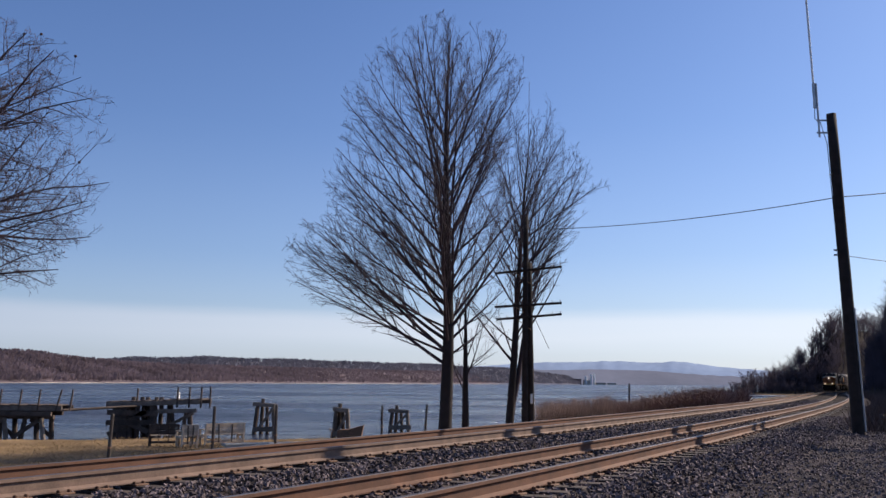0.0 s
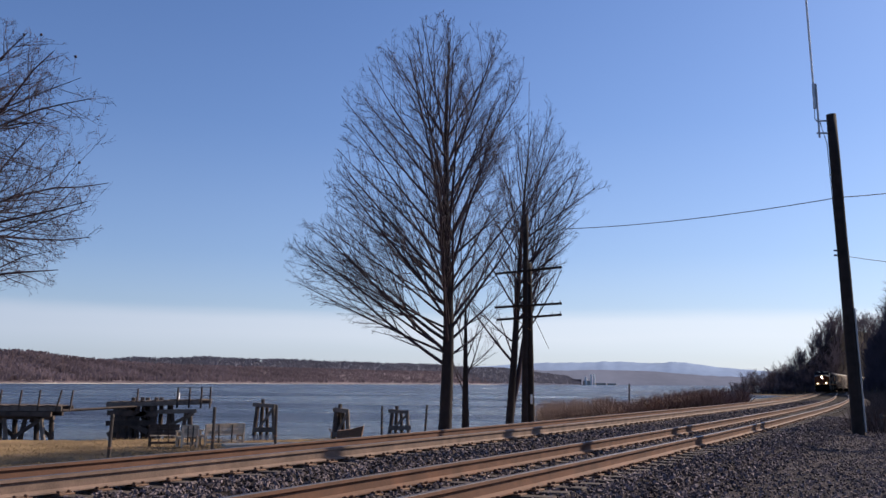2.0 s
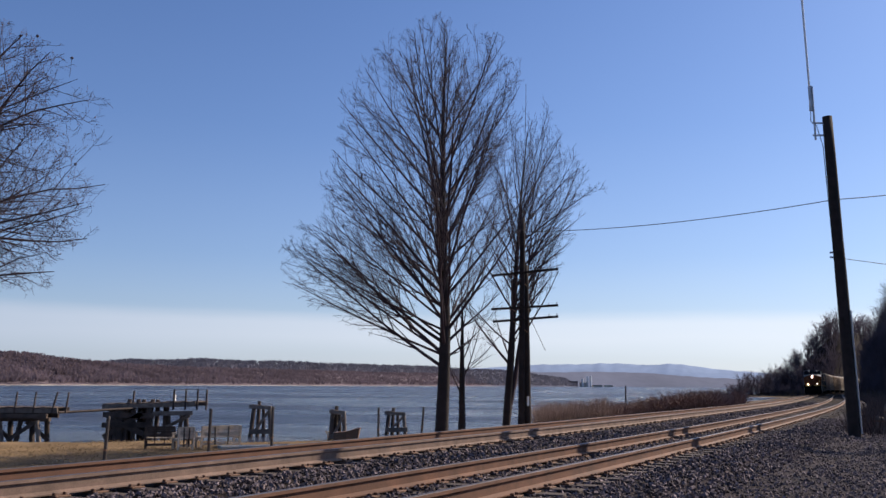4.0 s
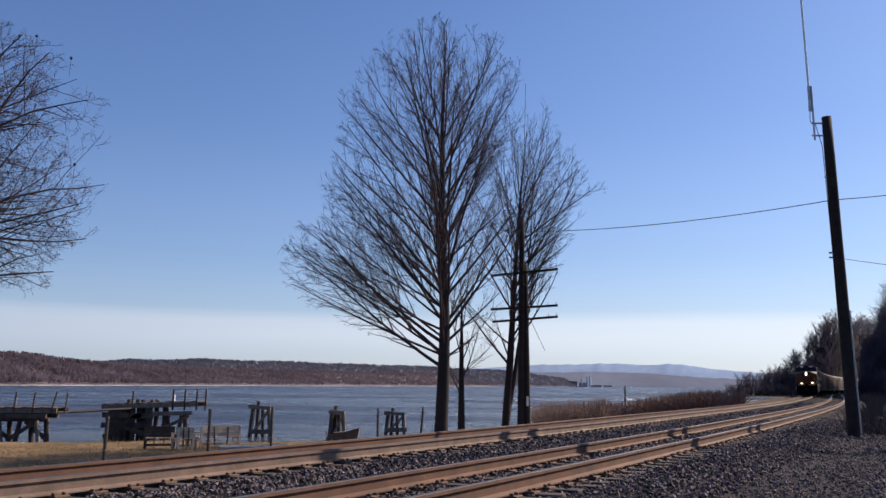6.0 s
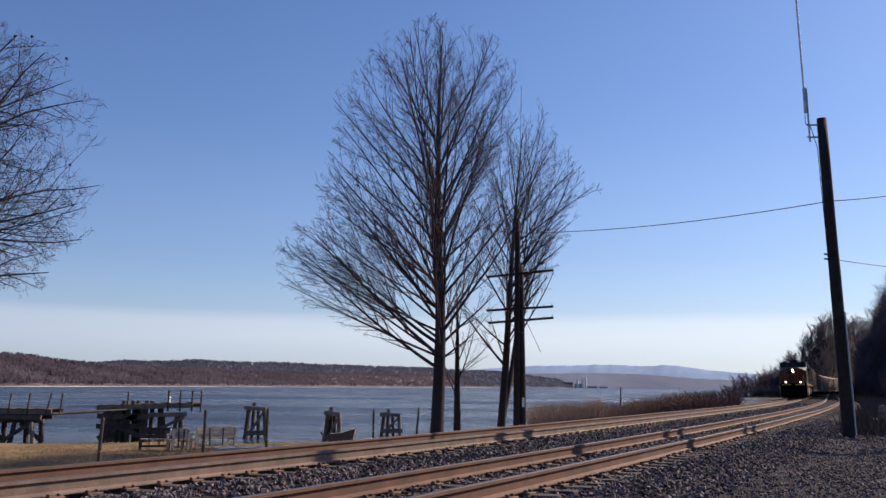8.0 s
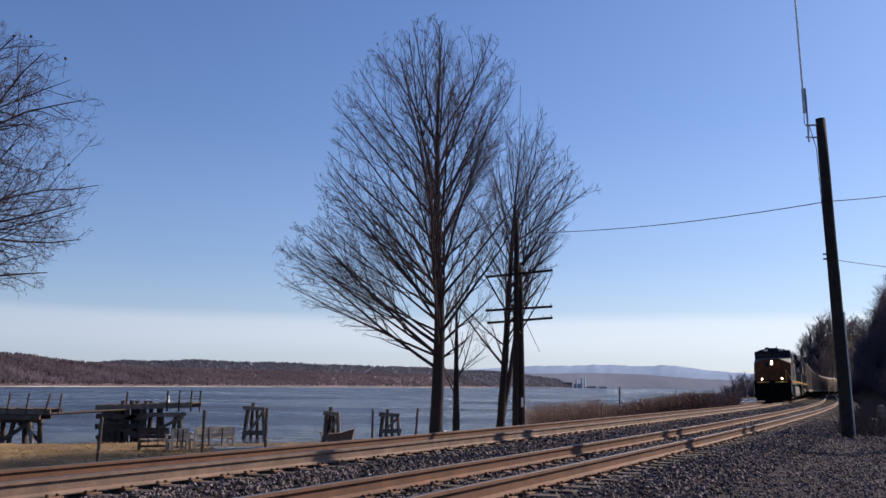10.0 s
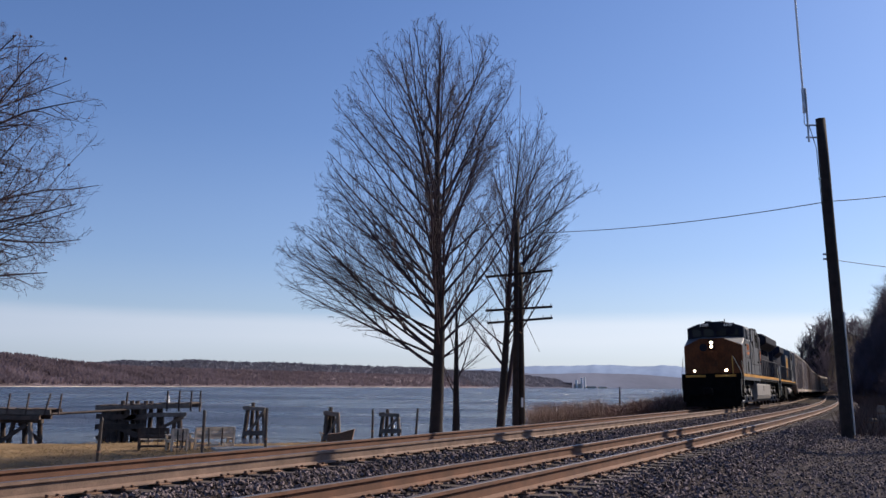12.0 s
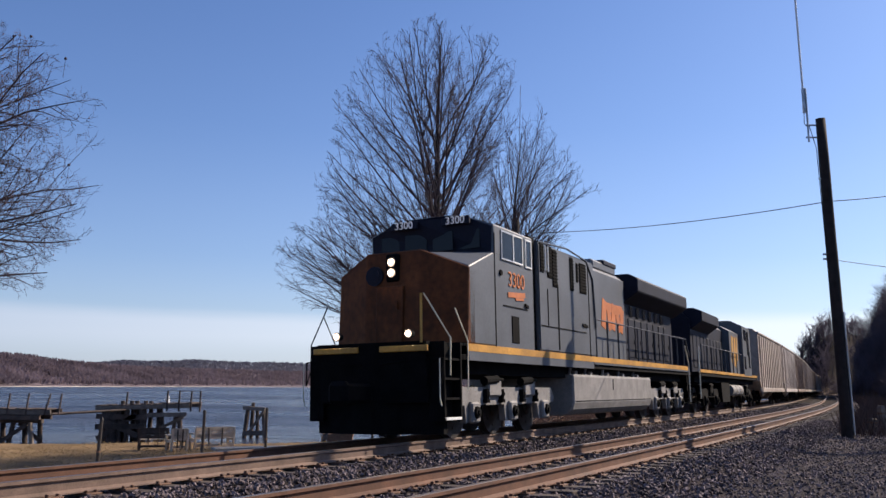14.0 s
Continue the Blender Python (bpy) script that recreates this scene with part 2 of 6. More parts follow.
def ground_bands():
    """The land in bands across the line: river bank, track bed, gravel road side and hill, one sheet."""
    ss = [float(s) for s in list(range(-58, 60, 1)) + list(range(60, 200, 4)) + list(range(200, 690, 10))]
    lats = [-160, -110, -80, -60, -52, -46, -42, -38] + [-35 + 0.75 * i for i in range(40)] + [-5 + 0.3 * i for i in range(45)] + [9, 10, 11, 12, 13, 15, 18, 22, 28, 36, 48, 70, 110, 170, 260]
    verts, faces, mats = [], [], []
    for s in ss:
        for lat in lats:
            p = along(s, lat)
            p.z += land_height(s, lat) + (0.05 * noise.noise((p.x * 0.4, p.y * 0.4, 0)) if lat < -5 or lat > 9 else 0)
            verts.append(p)
    n = len(lats)
    for i in range(len(ss) - 1):
        for j in range(n - 1):
            a = i * n + j
            faces.append((a, a + 1, a + n + 1, a + n))
            mid = (lats[j] + lats[j + 1]) / 2
            z = verts[a].z
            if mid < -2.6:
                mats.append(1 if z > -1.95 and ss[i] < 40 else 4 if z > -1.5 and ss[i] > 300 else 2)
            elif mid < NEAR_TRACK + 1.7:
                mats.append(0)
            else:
                # from s = 24 on, dark litter replaces gravel to paint the hill's shadow
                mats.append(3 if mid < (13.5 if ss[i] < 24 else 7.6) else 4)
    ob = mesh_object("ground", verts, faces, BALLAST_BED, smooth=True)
    for m in (GRASS, MUD, GRAVEL, SHADED_LITTER):
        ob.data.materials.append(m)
    ob.data.polygons.foreach_set("material_index", mats)
    return tagged(ob, "river bank, dark ballast bed and grey gravel roadside", "ground", kind="structure")


# leaf litter with the hillside's shade put into its colour
SHADED_LITTER = material("shaded_leaf_litter", (0.021, 0.016, 0.016), 0.95, spec=0.08, vary=0.4, scale=0.15, fine=3, bump=0.6, depth=0.2)
ground_bands()


def water_material():
    m = bpy.data.materials.new("river_water")
    m.use_nodes = True
    n, l = m.node_tree.nodes, m.node_tree.links
    b = n["Principled BSDF"]
    b.inputs["Base Color"].default_value = (0.045, 0.058, 0.090, 1)
    b.inputs["Roughness"].default_value = 0.12
    b.inputs["IOR"].default_value = 1.33
    tc = n.new("ShaderNodeTexCoord")
    mp = n.new("ShaderNodeMapping")
    mp.inputs["Scale"].default_value = (0.55, 1.0, 1.0)
    mp.inputs["Rotation"].default_value = (0, 0, radians(14))
    l.new(tc.outputs["Object"], mp.inputs["Vector"])
    w1, w2, w3 = (n.new("ShaderNodeTexNoise") for _ in range(3))
    for w, sc in ((w1, 2.4), (w2, 0.42), (w3, 0.03)):
        w.inputs["Scale"].default_value, w.inputs["Detail"].default_value = sc, 4.0
        l.new(mp.outputs["Vector"], w.inputs["Vector"])
    add = n.new("ShaderNodeMath")
    add.operation = "MULTIPLY_ADD"
    add.inputs[1].default_value = 2.5
    l.new(w2.outputs["Fac"], add.inputs[0])
    l.new(w1.outputs["Fac"], add.inputs[2])
    bp = n.new("ShaderNodeBump")
    bp.inputs["Strength"].default_value, bp.inputs["Distance"].default_value = 1.0, 1.1
    l.new(add.outputs[0], bp.inputs["Height"])
    l.new(bp.outputs["Normal"], b.inputs["Normal"])
    rr = n.new("ShaderNodeMapRange")
    rr.inputs["From Min"].default_value, rr.inputs["From Max"].default_value = 0.35, 0.65
    rr.inputs["To Min"].default_value, rr.inputs["To Max"].default_value = 0.12, 0.45
    l.new(w3.outputs["Fac"], rr.inputs["Value"])
    w4 = n.new("ShaderNodeTexNoise")
    w4.inputs["Scale"].default_value, w4.inputs["Detail"].default_value = 0.22, 8.0
    l.new(mp.outputs["Vector"], w4.inputs["Vector"])
    # light and dark of wind-ruffled waves, mixed into the base colour
    wave_tones = n.new("ShaderNodeValToRGB")
    wave_tones.color_ramp.elements[0].position, wave_tones.color_ramp.elements[0].color = 0.36, (0.018, 0.027, 0.056, 1)
    wave_tones.color_ramp.elements[1].position, wave_tones.color_ramp.elements[1].color = 0.66, (0.052, 0.062, 0.092, 1)
    l.new(w4.outputs["Fac"], wave_tones.inputs["Fac"])
    l.new(wave_tones.outputs["Color"], b.inputs["Base Color"])
    l.new(rr.outputs["Result"], b.inputs["Roughness"])
    return m


WATER = water_material()
mesh_object("water", [(-4600, -600, WATER_Z), (3000, -600, WATER_Z), (3000, 4700, WATER_Z), (-4600, 4700, WATER_Z)], [(0, 1, 2, 3)], WATER)
tagged(bpy.data.objects["water"], "choppy blue-grey river water", "river", kind="structure")

FAR_WOOD = island_tint(material("far_bare_woods", (0.165, 0.130, 0.148), 0.95, spec=0.08, vary=0.32, scale=0.02, fine=0.2, bump=0), 0.06)


def see_through(m):
    """Half of the light passes: crowns of bare twigs look alike from both sides."""
    n, l = m.node_tree.nodes, m.node_tree.links
    b, out = n["Principled BSDF"], n["Material Output"]
    tr, mix = n.new("ShaderNodeBsdfTranslucent"), n.new("ShaderNodeMixShader")
    l.new(b.inputs["Base Color"].links[0].from_socket, tr.inputs["Color"])
    l.new(b.outputs[0], mix.inputs[1])
    l.new(tr.outputs[0], mix.inputs[2])
    l.new(mix.outputs[0], out.inputs["Surface"])
    return m


see_through(FAR_WOOD)
FAR_SOIL = material("far_hillside", (0.15, 0.12, 0.13), 0.95, spec=0.08, vary=0.3, scale=0.01, fine=0.1, bump=0)
PALE_SHORE = material("pale_far_shore", (0.42, 0.38, 0.32), 0.9, vary=0.2, scale=0.02, fine=0.3, bump=0)


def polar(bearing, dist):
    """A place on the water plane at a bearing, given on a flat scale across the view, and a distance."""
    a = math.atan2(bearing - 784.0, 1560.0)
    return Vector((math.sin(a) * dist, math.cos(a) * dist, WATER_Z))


def bank_profile(bearing, rows):
    for (x0, d0, h0), (x1, d1, h1) in zip(rows, rows[1:]):
        if x0 <= bearing <= x1:
            t = (bearing - x0) / (x1 - x0)
            return d0 + (d1 - d0) * t, h0 + (h1 - h0) * t
    return rows[-1][1:]


def far_bank(name, rows, trees, tall, soil, wood, label, seed, shore=True):
    """A wooded far shore: a bank of land, with bare crowns standing all over it."""
    rnd = random.Random(seed)
    xs = np.linspace(rows[0][0], rows[-1][0], 160)
    verts, faces = [], []
    for bearing in xs:
        d, h = bank_profile(bearing, rows)
        h *= 1 + 0.08 * noise.noise((bearing * 0.012, 1.7, seed))
        for k, (dd, hh) in enumerate(((0, -1.0), (0.004, 0.03), (0.06, 0.12), (0.14, 0.45), (0.24, 0.9), (0.30, 1.0), (0.42, 0.7))):
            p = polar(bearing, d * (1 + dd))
            p.z = WATER_Z + (h * hh if hh > 0 else -1.0)
            verts.append(p)
    for i in range(len(xs) - 1):
        for j in range(6):
            a = i * 7 + j
            faces.append((a, a + 7, a + 8, a + 1))
    ob = mesh_object(name, verts, faces, soil, smooth=True)
    tagged(ob, label, "hills", kind="structure")
    verts, faces = [], []
    for _ in range(trees):
        bearing = rnd.uniform(rows[0][0], rows[-1][0])
        d, h = bank_profile(bearing, rows)
        h *= 1 + 0.08 * noise.noise((bearing * 0.012, 1.7, seed))
        u = rnd.random() ** 0.8 * 0.30
        hh = np.interp(u, (0, 0.004, 0.06, 0.14, 0.24, 0.30), (0, 0.03, 0.12, 0.45, 0.9, 1.0))
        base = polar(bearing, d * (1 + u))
        base.z = WATER_Z + h * hh
        t = tall * rnd.uniform(0.65, 1.15)
        wide = t * rnd.uniform(0.4, 0.65)
        for k in range(9):
            a = rnd.uniform(0, 2 * math.pi)
            tip = base + Vector((math.cos(a) * wide * rnd.uniform(0.2, 1), math.sin(a) * wide * rnd.uniform(0.2, 1), t * rnd.uniform(0.55, 1)))
            low = base + (tip - base) * rnd.uniform(0.0, 0.35)
            side = Vector((math.sin(a + 1), -math.cos(a + 1), 0)) * wide * 0.16
            i = len(verts)
            verts += [low, tip + side, tip + Vector((0, 0, t * 0.08)), tip - side]
            faces.append((i, i + 1, i + 2, i + 3))
    wob = mesh_object(name + "_woods", verts, faces, wood)
    tagged(wob, "leafless grey-brown woods on the far shore", "woods", kind="stuff")
    if shore:
        verts, faces = [], []
        for i, bearing in enumerate(xs):
            d, h = bank_profile(bearing, rows)
            wob_h = 0.25 + 0.9 * max(0.0, noise.noise((bearing * 0.03, 9.1, seed)))
            for dd, z in ((-1.0, -0.3), (0.0, wob_h), (3.0, wob_h)):
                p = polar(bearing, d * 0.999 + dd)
                p.z = WATER_Z + z
                verts.append(p)
            if i:
                a = (i - 1) * 3
                faces += [(a, a + 3, a + 4, a + 1), (a + 1, a + 4, a + 5, a + 2)]
        tagged(mesh_object(name + "_shore", verts, faces, PALE_SHORE), "pale strip of far shoreline", "shore", kind="structure")


far_bank("far_bank_near", [(-700, 640, 30), (-40, 700, 25), (60, 740, 25), (200, 830, 19), (330, 980, 20), (560, 1250, 22), (760, 1700, 26), (900, 2300, 30), (975, 2700, 16), (1000, 2800, 2)], 12000, 6.0, FAR_SOIL, FAR_WOOD, "low brown hills across the river", 3)
# the middle bank's two base colours carry painted haze, a blue tint
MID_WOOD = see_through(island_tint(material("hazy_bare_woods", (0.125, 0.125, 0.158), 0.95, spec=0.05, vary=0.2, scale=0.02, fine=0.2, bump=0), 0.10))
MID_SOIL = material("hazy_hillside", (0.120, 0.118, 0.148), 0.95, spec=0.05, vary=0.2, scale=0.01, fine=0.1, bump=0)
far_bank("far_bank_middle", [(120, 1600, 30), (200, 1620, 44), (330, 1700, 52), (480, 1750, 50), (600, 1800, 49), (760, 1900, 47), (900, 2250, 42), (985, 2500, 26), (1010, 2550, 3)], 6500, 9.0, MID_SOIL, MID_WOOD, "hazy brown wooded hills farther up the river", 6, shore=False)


# ---- tracks ----
RAIL_SHAPE = [(-0.037, 0.0), (-0.030, 0.004), (0.030, 0.004), (0.037, 0.0), (0.037, -0.034), (0.012, -0.048), (0.009, -0.145), (0.055, -0.165), (0.076, -0.172), (0.076, -0.186), (-0.076, -0.186), (-0.076, -0.172), (-0.055, -0.165), (-0.009, -0.145), (-0.012, -0.048), (-0.037, -0.034)]


def rail(lat, s0, s1, parent, label):
    """One running rail: its section swept along the line, with a polished head."""
    ss = []
    s = s0
    while s < s1:
        ss.append(s)
        s += 0.5 if s < 60 else 3.0
    verts, faces, mats = [], [], []
    n = len(RAIL_SHAPE)
    tilt = CANT * (0.7525 if lat in (0.7525, NEAR_TRACK + 0.7525) else -0.7525)
    for s in ss:
        wob = 0.004 * noise.noise((s * 0.3, lat, 0))
        for a, z in RAIL_SHAPE:
            verts.append(along(s, lat + a + wob, z + tilt))
    for i in range(len(ss) - 1):
        for j in range(n):
            p, q = i * n + j, i * n + (j + 1) % n
            faces.append((p, q, q + n, p + n))
            mats.append(1 if j < 3 else 0)
    ob = mesh_object("rail", verts, faces, RAIL_SIDE if lat > 2 or lat < 0 else RAIL_PALE, parent)
    ob.data.materials.append(RAIL_TOP)
    ob.data.polygons.foreach_set("material_index", mats)
    return ob


def tie_mesh():
    bm = box(bmesh.new(), (0.23, 2.6, 0.18), bevel=0.012)
    me = bpy.data.meshes.new("tie")
    bm.to_mesh(me)
    bm.free()
    me.materials.append(TIE)
    return me


def plate_mesh():
    bm = box(bmesh.new(), (0.19, 0.36, 0.02), bevel=0.004)
    for x in (-0.065, 0.065):
        for y in (-0.11, 0.11):
            box(bm, (0.025, 0.05, 0.035), (x, y, 0.022), bevel=0.006)
    me = bpy.data.meshes.new("tie_plate")
    bm.to_mesh(me)
    bm.free()
    me.materials.append(IRON)
    return me


def track(label, lat, near):
    road = empty("railway_track", Matrix.Identity(4), label, "railway track", "two parallel tracks", "structure")
    for side in (-0.7525, 0.7525):
        rail(lat + side, -34.0, 420.0, road, "")
    me, plate = tie_mesh(), plate_mesh()
    rnd = random.Random(5 + int(near))
    s = -14.0
    while s < 70:
        m = track_pose(s, lat, -0.186 - 0.02 - 0.09) @ pose(0, rnd.uniform(-0.03, 0.03), rnd.uniform(-0.012, 0), 0, 0, rnd.uniform(-1, 1))
        ob = new("tie", me)
        ob.parent, ob.matrix_basis = road, m
        if s < 45:
            for side in (-0.7525, 0.7525):
                pl = new("tie_plate", plate)
                pl.parent, pl.matrix_basis = ob, pose(0, side, 0.1)
        s += 0.53
    return road


def stones():
    """Crushed stone over both beds and the shoulder: irregular lumps, joined."""
    rnd = random.Random(11)
    shapes = []
    for k in range(10):
        corners = np.array([(x, y, z) for z in (-1, 1) for y in (-1, 1) for x in (-1, 1)], float) * 0.62
        corners *= np.array([[rnd.uniform(0.55, 1.35) for a in range(3)] for b in range(8)])
        shapes.append((corners * np.array((1.1, 0.95, 0.8)), [(0, 2, 3, 1), (4, 5, 7, 6), (0, 1, 5, 4), (2, 6, 7, 3), (0, 4, 6, 2), (1, 3, 7, 5)]))
    chunks, faces, count = [], [], 0

    def scatter(n, s0, s1, l0, l1, big, lift):
        nonlocal count
        for _ in range(n):
            s, lat = s0 + (s1 - s0) * rnd.random() ** 1.5, rnd.uniform(l0, l1)
            if any(abs(lat - c - g) < 0.09 for c in (0, NEAR_TRACK) for g in (-0.7525, 0.7525)):
                continue
            pts, fs = shapes[rnd.randrange(10)]
            size = big * rnd.uniform(0.4, 1.15)
            p = along(s, lat)
            p.z += land_height(s, lat) + lift * rnd.random() + size * 0.15
            m = Euler((rnd.uniform(0, 6), rnd.uniform(0, 6), rnd.uniform(0, 6))).to_matrix()
            chunks.append(pts @ np.array(m).T * size + np.array(p))
            faces.extend([tuple(i + count for i in f) for f in fs])
            count += len(pts)

    scatter(9000, -13, 22, 1.0, NEAR_TRACK - 1.0, 0.034, 0.05)
    scatter(3500, -13, 20, -0.7, 0.7, 0.034, 0.03)
    scatter(3500, -13, 20, NEAR_TRACK - 0.65, NEAR_TRACK + 0.65, 0.034, 0.03)
    scatter(11000, -12, 22, NEAR_TRACK + 0.85, NEAR_TRACK + 2.6, 0.034, 0.04)
    scatter(21000, -9, 30, NEAR_TRACK + 2.2, NEAR_TRACK + 8.0, 0.028, 0.012)
    scatter(2500, 20, 70, 0.9, NEAR_TRACK - 0.9, 0.05, 0.05)
    ob = mesh_object("ballast", np.concatenate(chunks), faces, BALLAST)
    return tagged(ob, "loose grey crushed stone between and beside the rails", "ballast", kind="stuff")


def pebbles():
    rnd = random.Random(12)
    verts, faces = [], []
    for _ in range(20000):
        s, lat = -9 + 50 * rnd.random() ** 1.7, NEAR_TRACK + 2.0 + rnd.random() * 7.0
        p = along(s, lat)
        if p.y < 3.0:
            continue
        p.z += land_height(s, lat)
        r = rnd.uniform(0.008, 0.03)
        a0 = rnd.uniform(0, 6)
        i = len(verts)
        for k in range(5):
            a = a0 + k * 1.2566
            verts.append(p + Vector((math.cos(a) * r * rnd.uniform(0.7, 1.2), math.sin(a) * r * rnd.uniform(0.7, 1.2), -0.004)))
        verts.append(p + Vector((rnd.uniform(-0.3, 0.3) * r, rnd.uniform(-0.3, 0.3) * r, r * rnd.uniform(0.6, 1.0))))
        faces += [(i + k, i + (k + 1) % 5, i + 5) for k in range(5)]
    return tagged(mesh_object("gravel", verts, faces, BALLAST), "small loose grey gravel beside the track", "gravel", kind="stuff")


track("rusty railway track with worn bright railheads on dark ties", 0.0, False)
track("rusty railway track with brown rails beside the gravel", NEAR_TRACK, True)
stones()
pebbles()


# ---- trees ----
def branch_path(rnd, start, way, length, segs, wander, lift):
    pts, d = [start.copy()], way.normalized()
    for k in range(segs):
        d = (d + Vector((rnd.gauss(0, wander), rnd.gauss(0, wander), rnd.gauss(0, wander) + lift))).normalized()
        pts.append(pts[-1] + d * (length / segs))
    return pts


def point_on(pts, t):
    x = t * (len(pts) - 1)
    i = min(int(x), len(pts) - 2)
    return pts[i].lerp(pts[i + 1], x - i), (pts[i + 1] - pts[i]).normalized()


def aside(rnd, d, degrees, up=0.0):
    u = d.orthogonal().normalized()
    u.rotate(Matrix.Rotation(rnd.uniform(0, 2 * math.pi), 3, d).to_quaternion())
    a = radians(degrees)
    return (d * math.cos(a) + u * math.sin(a) + Vector((0, 0, up))).normalized()


def envelope(left, right, wild, seed):
    """Tells whether a place, from the tree's foot, lies in its crown. left, right: rows of (height, half width) on either side."""
    lh, lw = zip(*left)
    rh, rw = zip(*right)

    def inside(p):
        out = math.hypot(p.x, p.y)
        if out < 0.05:
            return p.z < lh[-1]
        share = 0.5 + 0.5 * p.x / out
        wide = np.interp(p.z, lh, lw) * (1 - share) + np.interp(p.z, rh, rw) * share
        ragged = noise.noise((p.x / out * 2.4 + seed, p.y / out * 2.4, p.z * 0.55)) + 0.5 * noise.noise((p.x * 1.7, p.y * 1.7, p.z * 1.7 + seed))
        return out < wide * (1 + wild * ragged)
    return inside


def ramify(rnd, verts, faces, pts, radius, level, plan, inside, tips):
    """Gives a branch its side branches, level by level, as far as the crown reaches.
    plan: for each level (count per metre, angle, length share, thickness share, lift, wander)."""
    if level >= len(plan):
        return
    per, angle, share, thin, lift, wander = plan[level]
    length = sum((b - a).length for a, b in zip(pts, pts[1:]))
    count = max(2, int(per * length + rnd.random()))
    last = level == len(plan) - 1
    for k in range(count):
        t = 0.15 + 0.84 * (k + rnd.random()) / count
        p, d = point_on(pts, t)
        ln = max(0.22, length * share * (1.15 - 0.60 * t) * rnd.uniform(0.7, 1.25))
        r = max(0.0046, radius * (1 - 0.75 * t) * thin)
        way = aside(rnd, d, angle * rnd.uniform(0.7, 1.3), lift)
        for trial in range(3):
            if inside(p + way * ln):
                break
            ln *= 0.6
        else:
            continue
        sub = branch_path(rnd, p, way, ln, 1 if last else 2 if level > 1 else 4, wander, lift * 0.35)
        n = len(sub)
        tube(verts, faces, sub, [max(0.0034, r * (1 - 0.7 * i / (n - 1))) for i in range(n)], 3 if level else 4)
        if last:
            tips.append(sub[-1])
        ramify(rnd, verts, faces, sub, r, level + 1, plan, inside, tips)


def bare_tree(name, base, height, trunk_r, lean, limbs, plan, inside, label, seed, wide_trunk=0.0, wander=0.030):
    """limbs: (height on the trunk, bearing, degrees from upright, length, radius, lift). Gives the tree and its twigs' tips."""
    rnd = random.Random(seed)
    tree = empty(name, Matrix.Translation(base), label, "tree")
    verts, faces, tips = [], [], []
    trunk = branch_path(rnd, Vector((0, 0, -0.3)), Vector(lean), height, 14, 0.018, 0.004)
    n = len(trunk)
    radii = [max(0.012, trunk_r * (1 - i / (n - 1)) ** 0.85 + (wide_trunk if i == 0 else 0)) for i in range(n)]
    tube(verts, faces, trunk, radii, 10)
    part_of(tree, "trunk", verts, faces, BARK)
    bverts, bfaces = [], []
    for h, bearing, degrees, length, r, lift in limbs:
        p, d = point_on(trunk, min(0.97, (h + 0.3) / height))
        a = radians(degrees)
        way = Vector((math.cos(bearing) * math.sin(a), math.sin(bearing) * math.sin(a), math.cos(a)))
        pts = branch_path(rnd, p, way, length, 8, wander, lift)
        while len(pts) > 3 and not inside(pts[-1]):
            pts.pop()
        m = len(pts)
        tube(bverts, bfaces, pts, [max(0.008, r * (1 - 0.82 * i / (m - 1))) for i in range(m)], 6)
        ramify(rnd, bverts, bfaces, pts, r, 0, plan, inside, tips)
    ramify(rnd, bverts, bfaces, trunk[11:], radii[11], 0, plan, inside, tips)
    part_of(tree, "crown", bverts, bfaces, TWIG)
    return tree, tips


def part_of(thing, name, verts, faces, mat, label=""):
    ob = mesh_object(name, verts, faces, mat, thing, smooth=True)
    if label:
        ob["label"] = label
    return ob


MAPLE_PLAN = [(1.7, 25, 0.42, 0.5, 0.05, 0.045), (2.5, 28, 0.42, 0.5, 0.05, 0.05), (2.8, 30, 0.46, 0.55, 0.04, 0.05), (2.2, 32, 0.62, 0.8, 0.03, 0.0)]


def fill_limbs(rnd, count, h0, h1, steep0, steep1, inside, r0, r1, lift, longest=13.0):
    """Limbs spread round the trunk, each as long as it takes to reach the crown's outline."""
    out = []
    for k in range(count):
        t = k / (count - 1)
        h = h0 + (h1 - h0) * t ** 1.1 + rnd.uniform(-0.2, 0.2)
        b = k * 2.4 + rnd.uniform(-0.5, 0.5)
        a = radians(steep0 + (steep1 - steep0) * t + rnd.uniform(-9, 9))
        way = Vector((math.cos(b) * math.sin(a * 0.86), math.sin(b) * math.sin(a * 0.86), math.cos(a * 0.86)))
        ln = 1.0
        while ln < longest and inside(Vector((0, 0, h)) + way * ln):
            ln += 0.15
        out.append((h, b, math.degrees(a), ln * rnd.uniform(0.88, 1.0), (r0 + (r1 - r0) * t) * (0.6 + 0.05 * ln), lift))
    return out


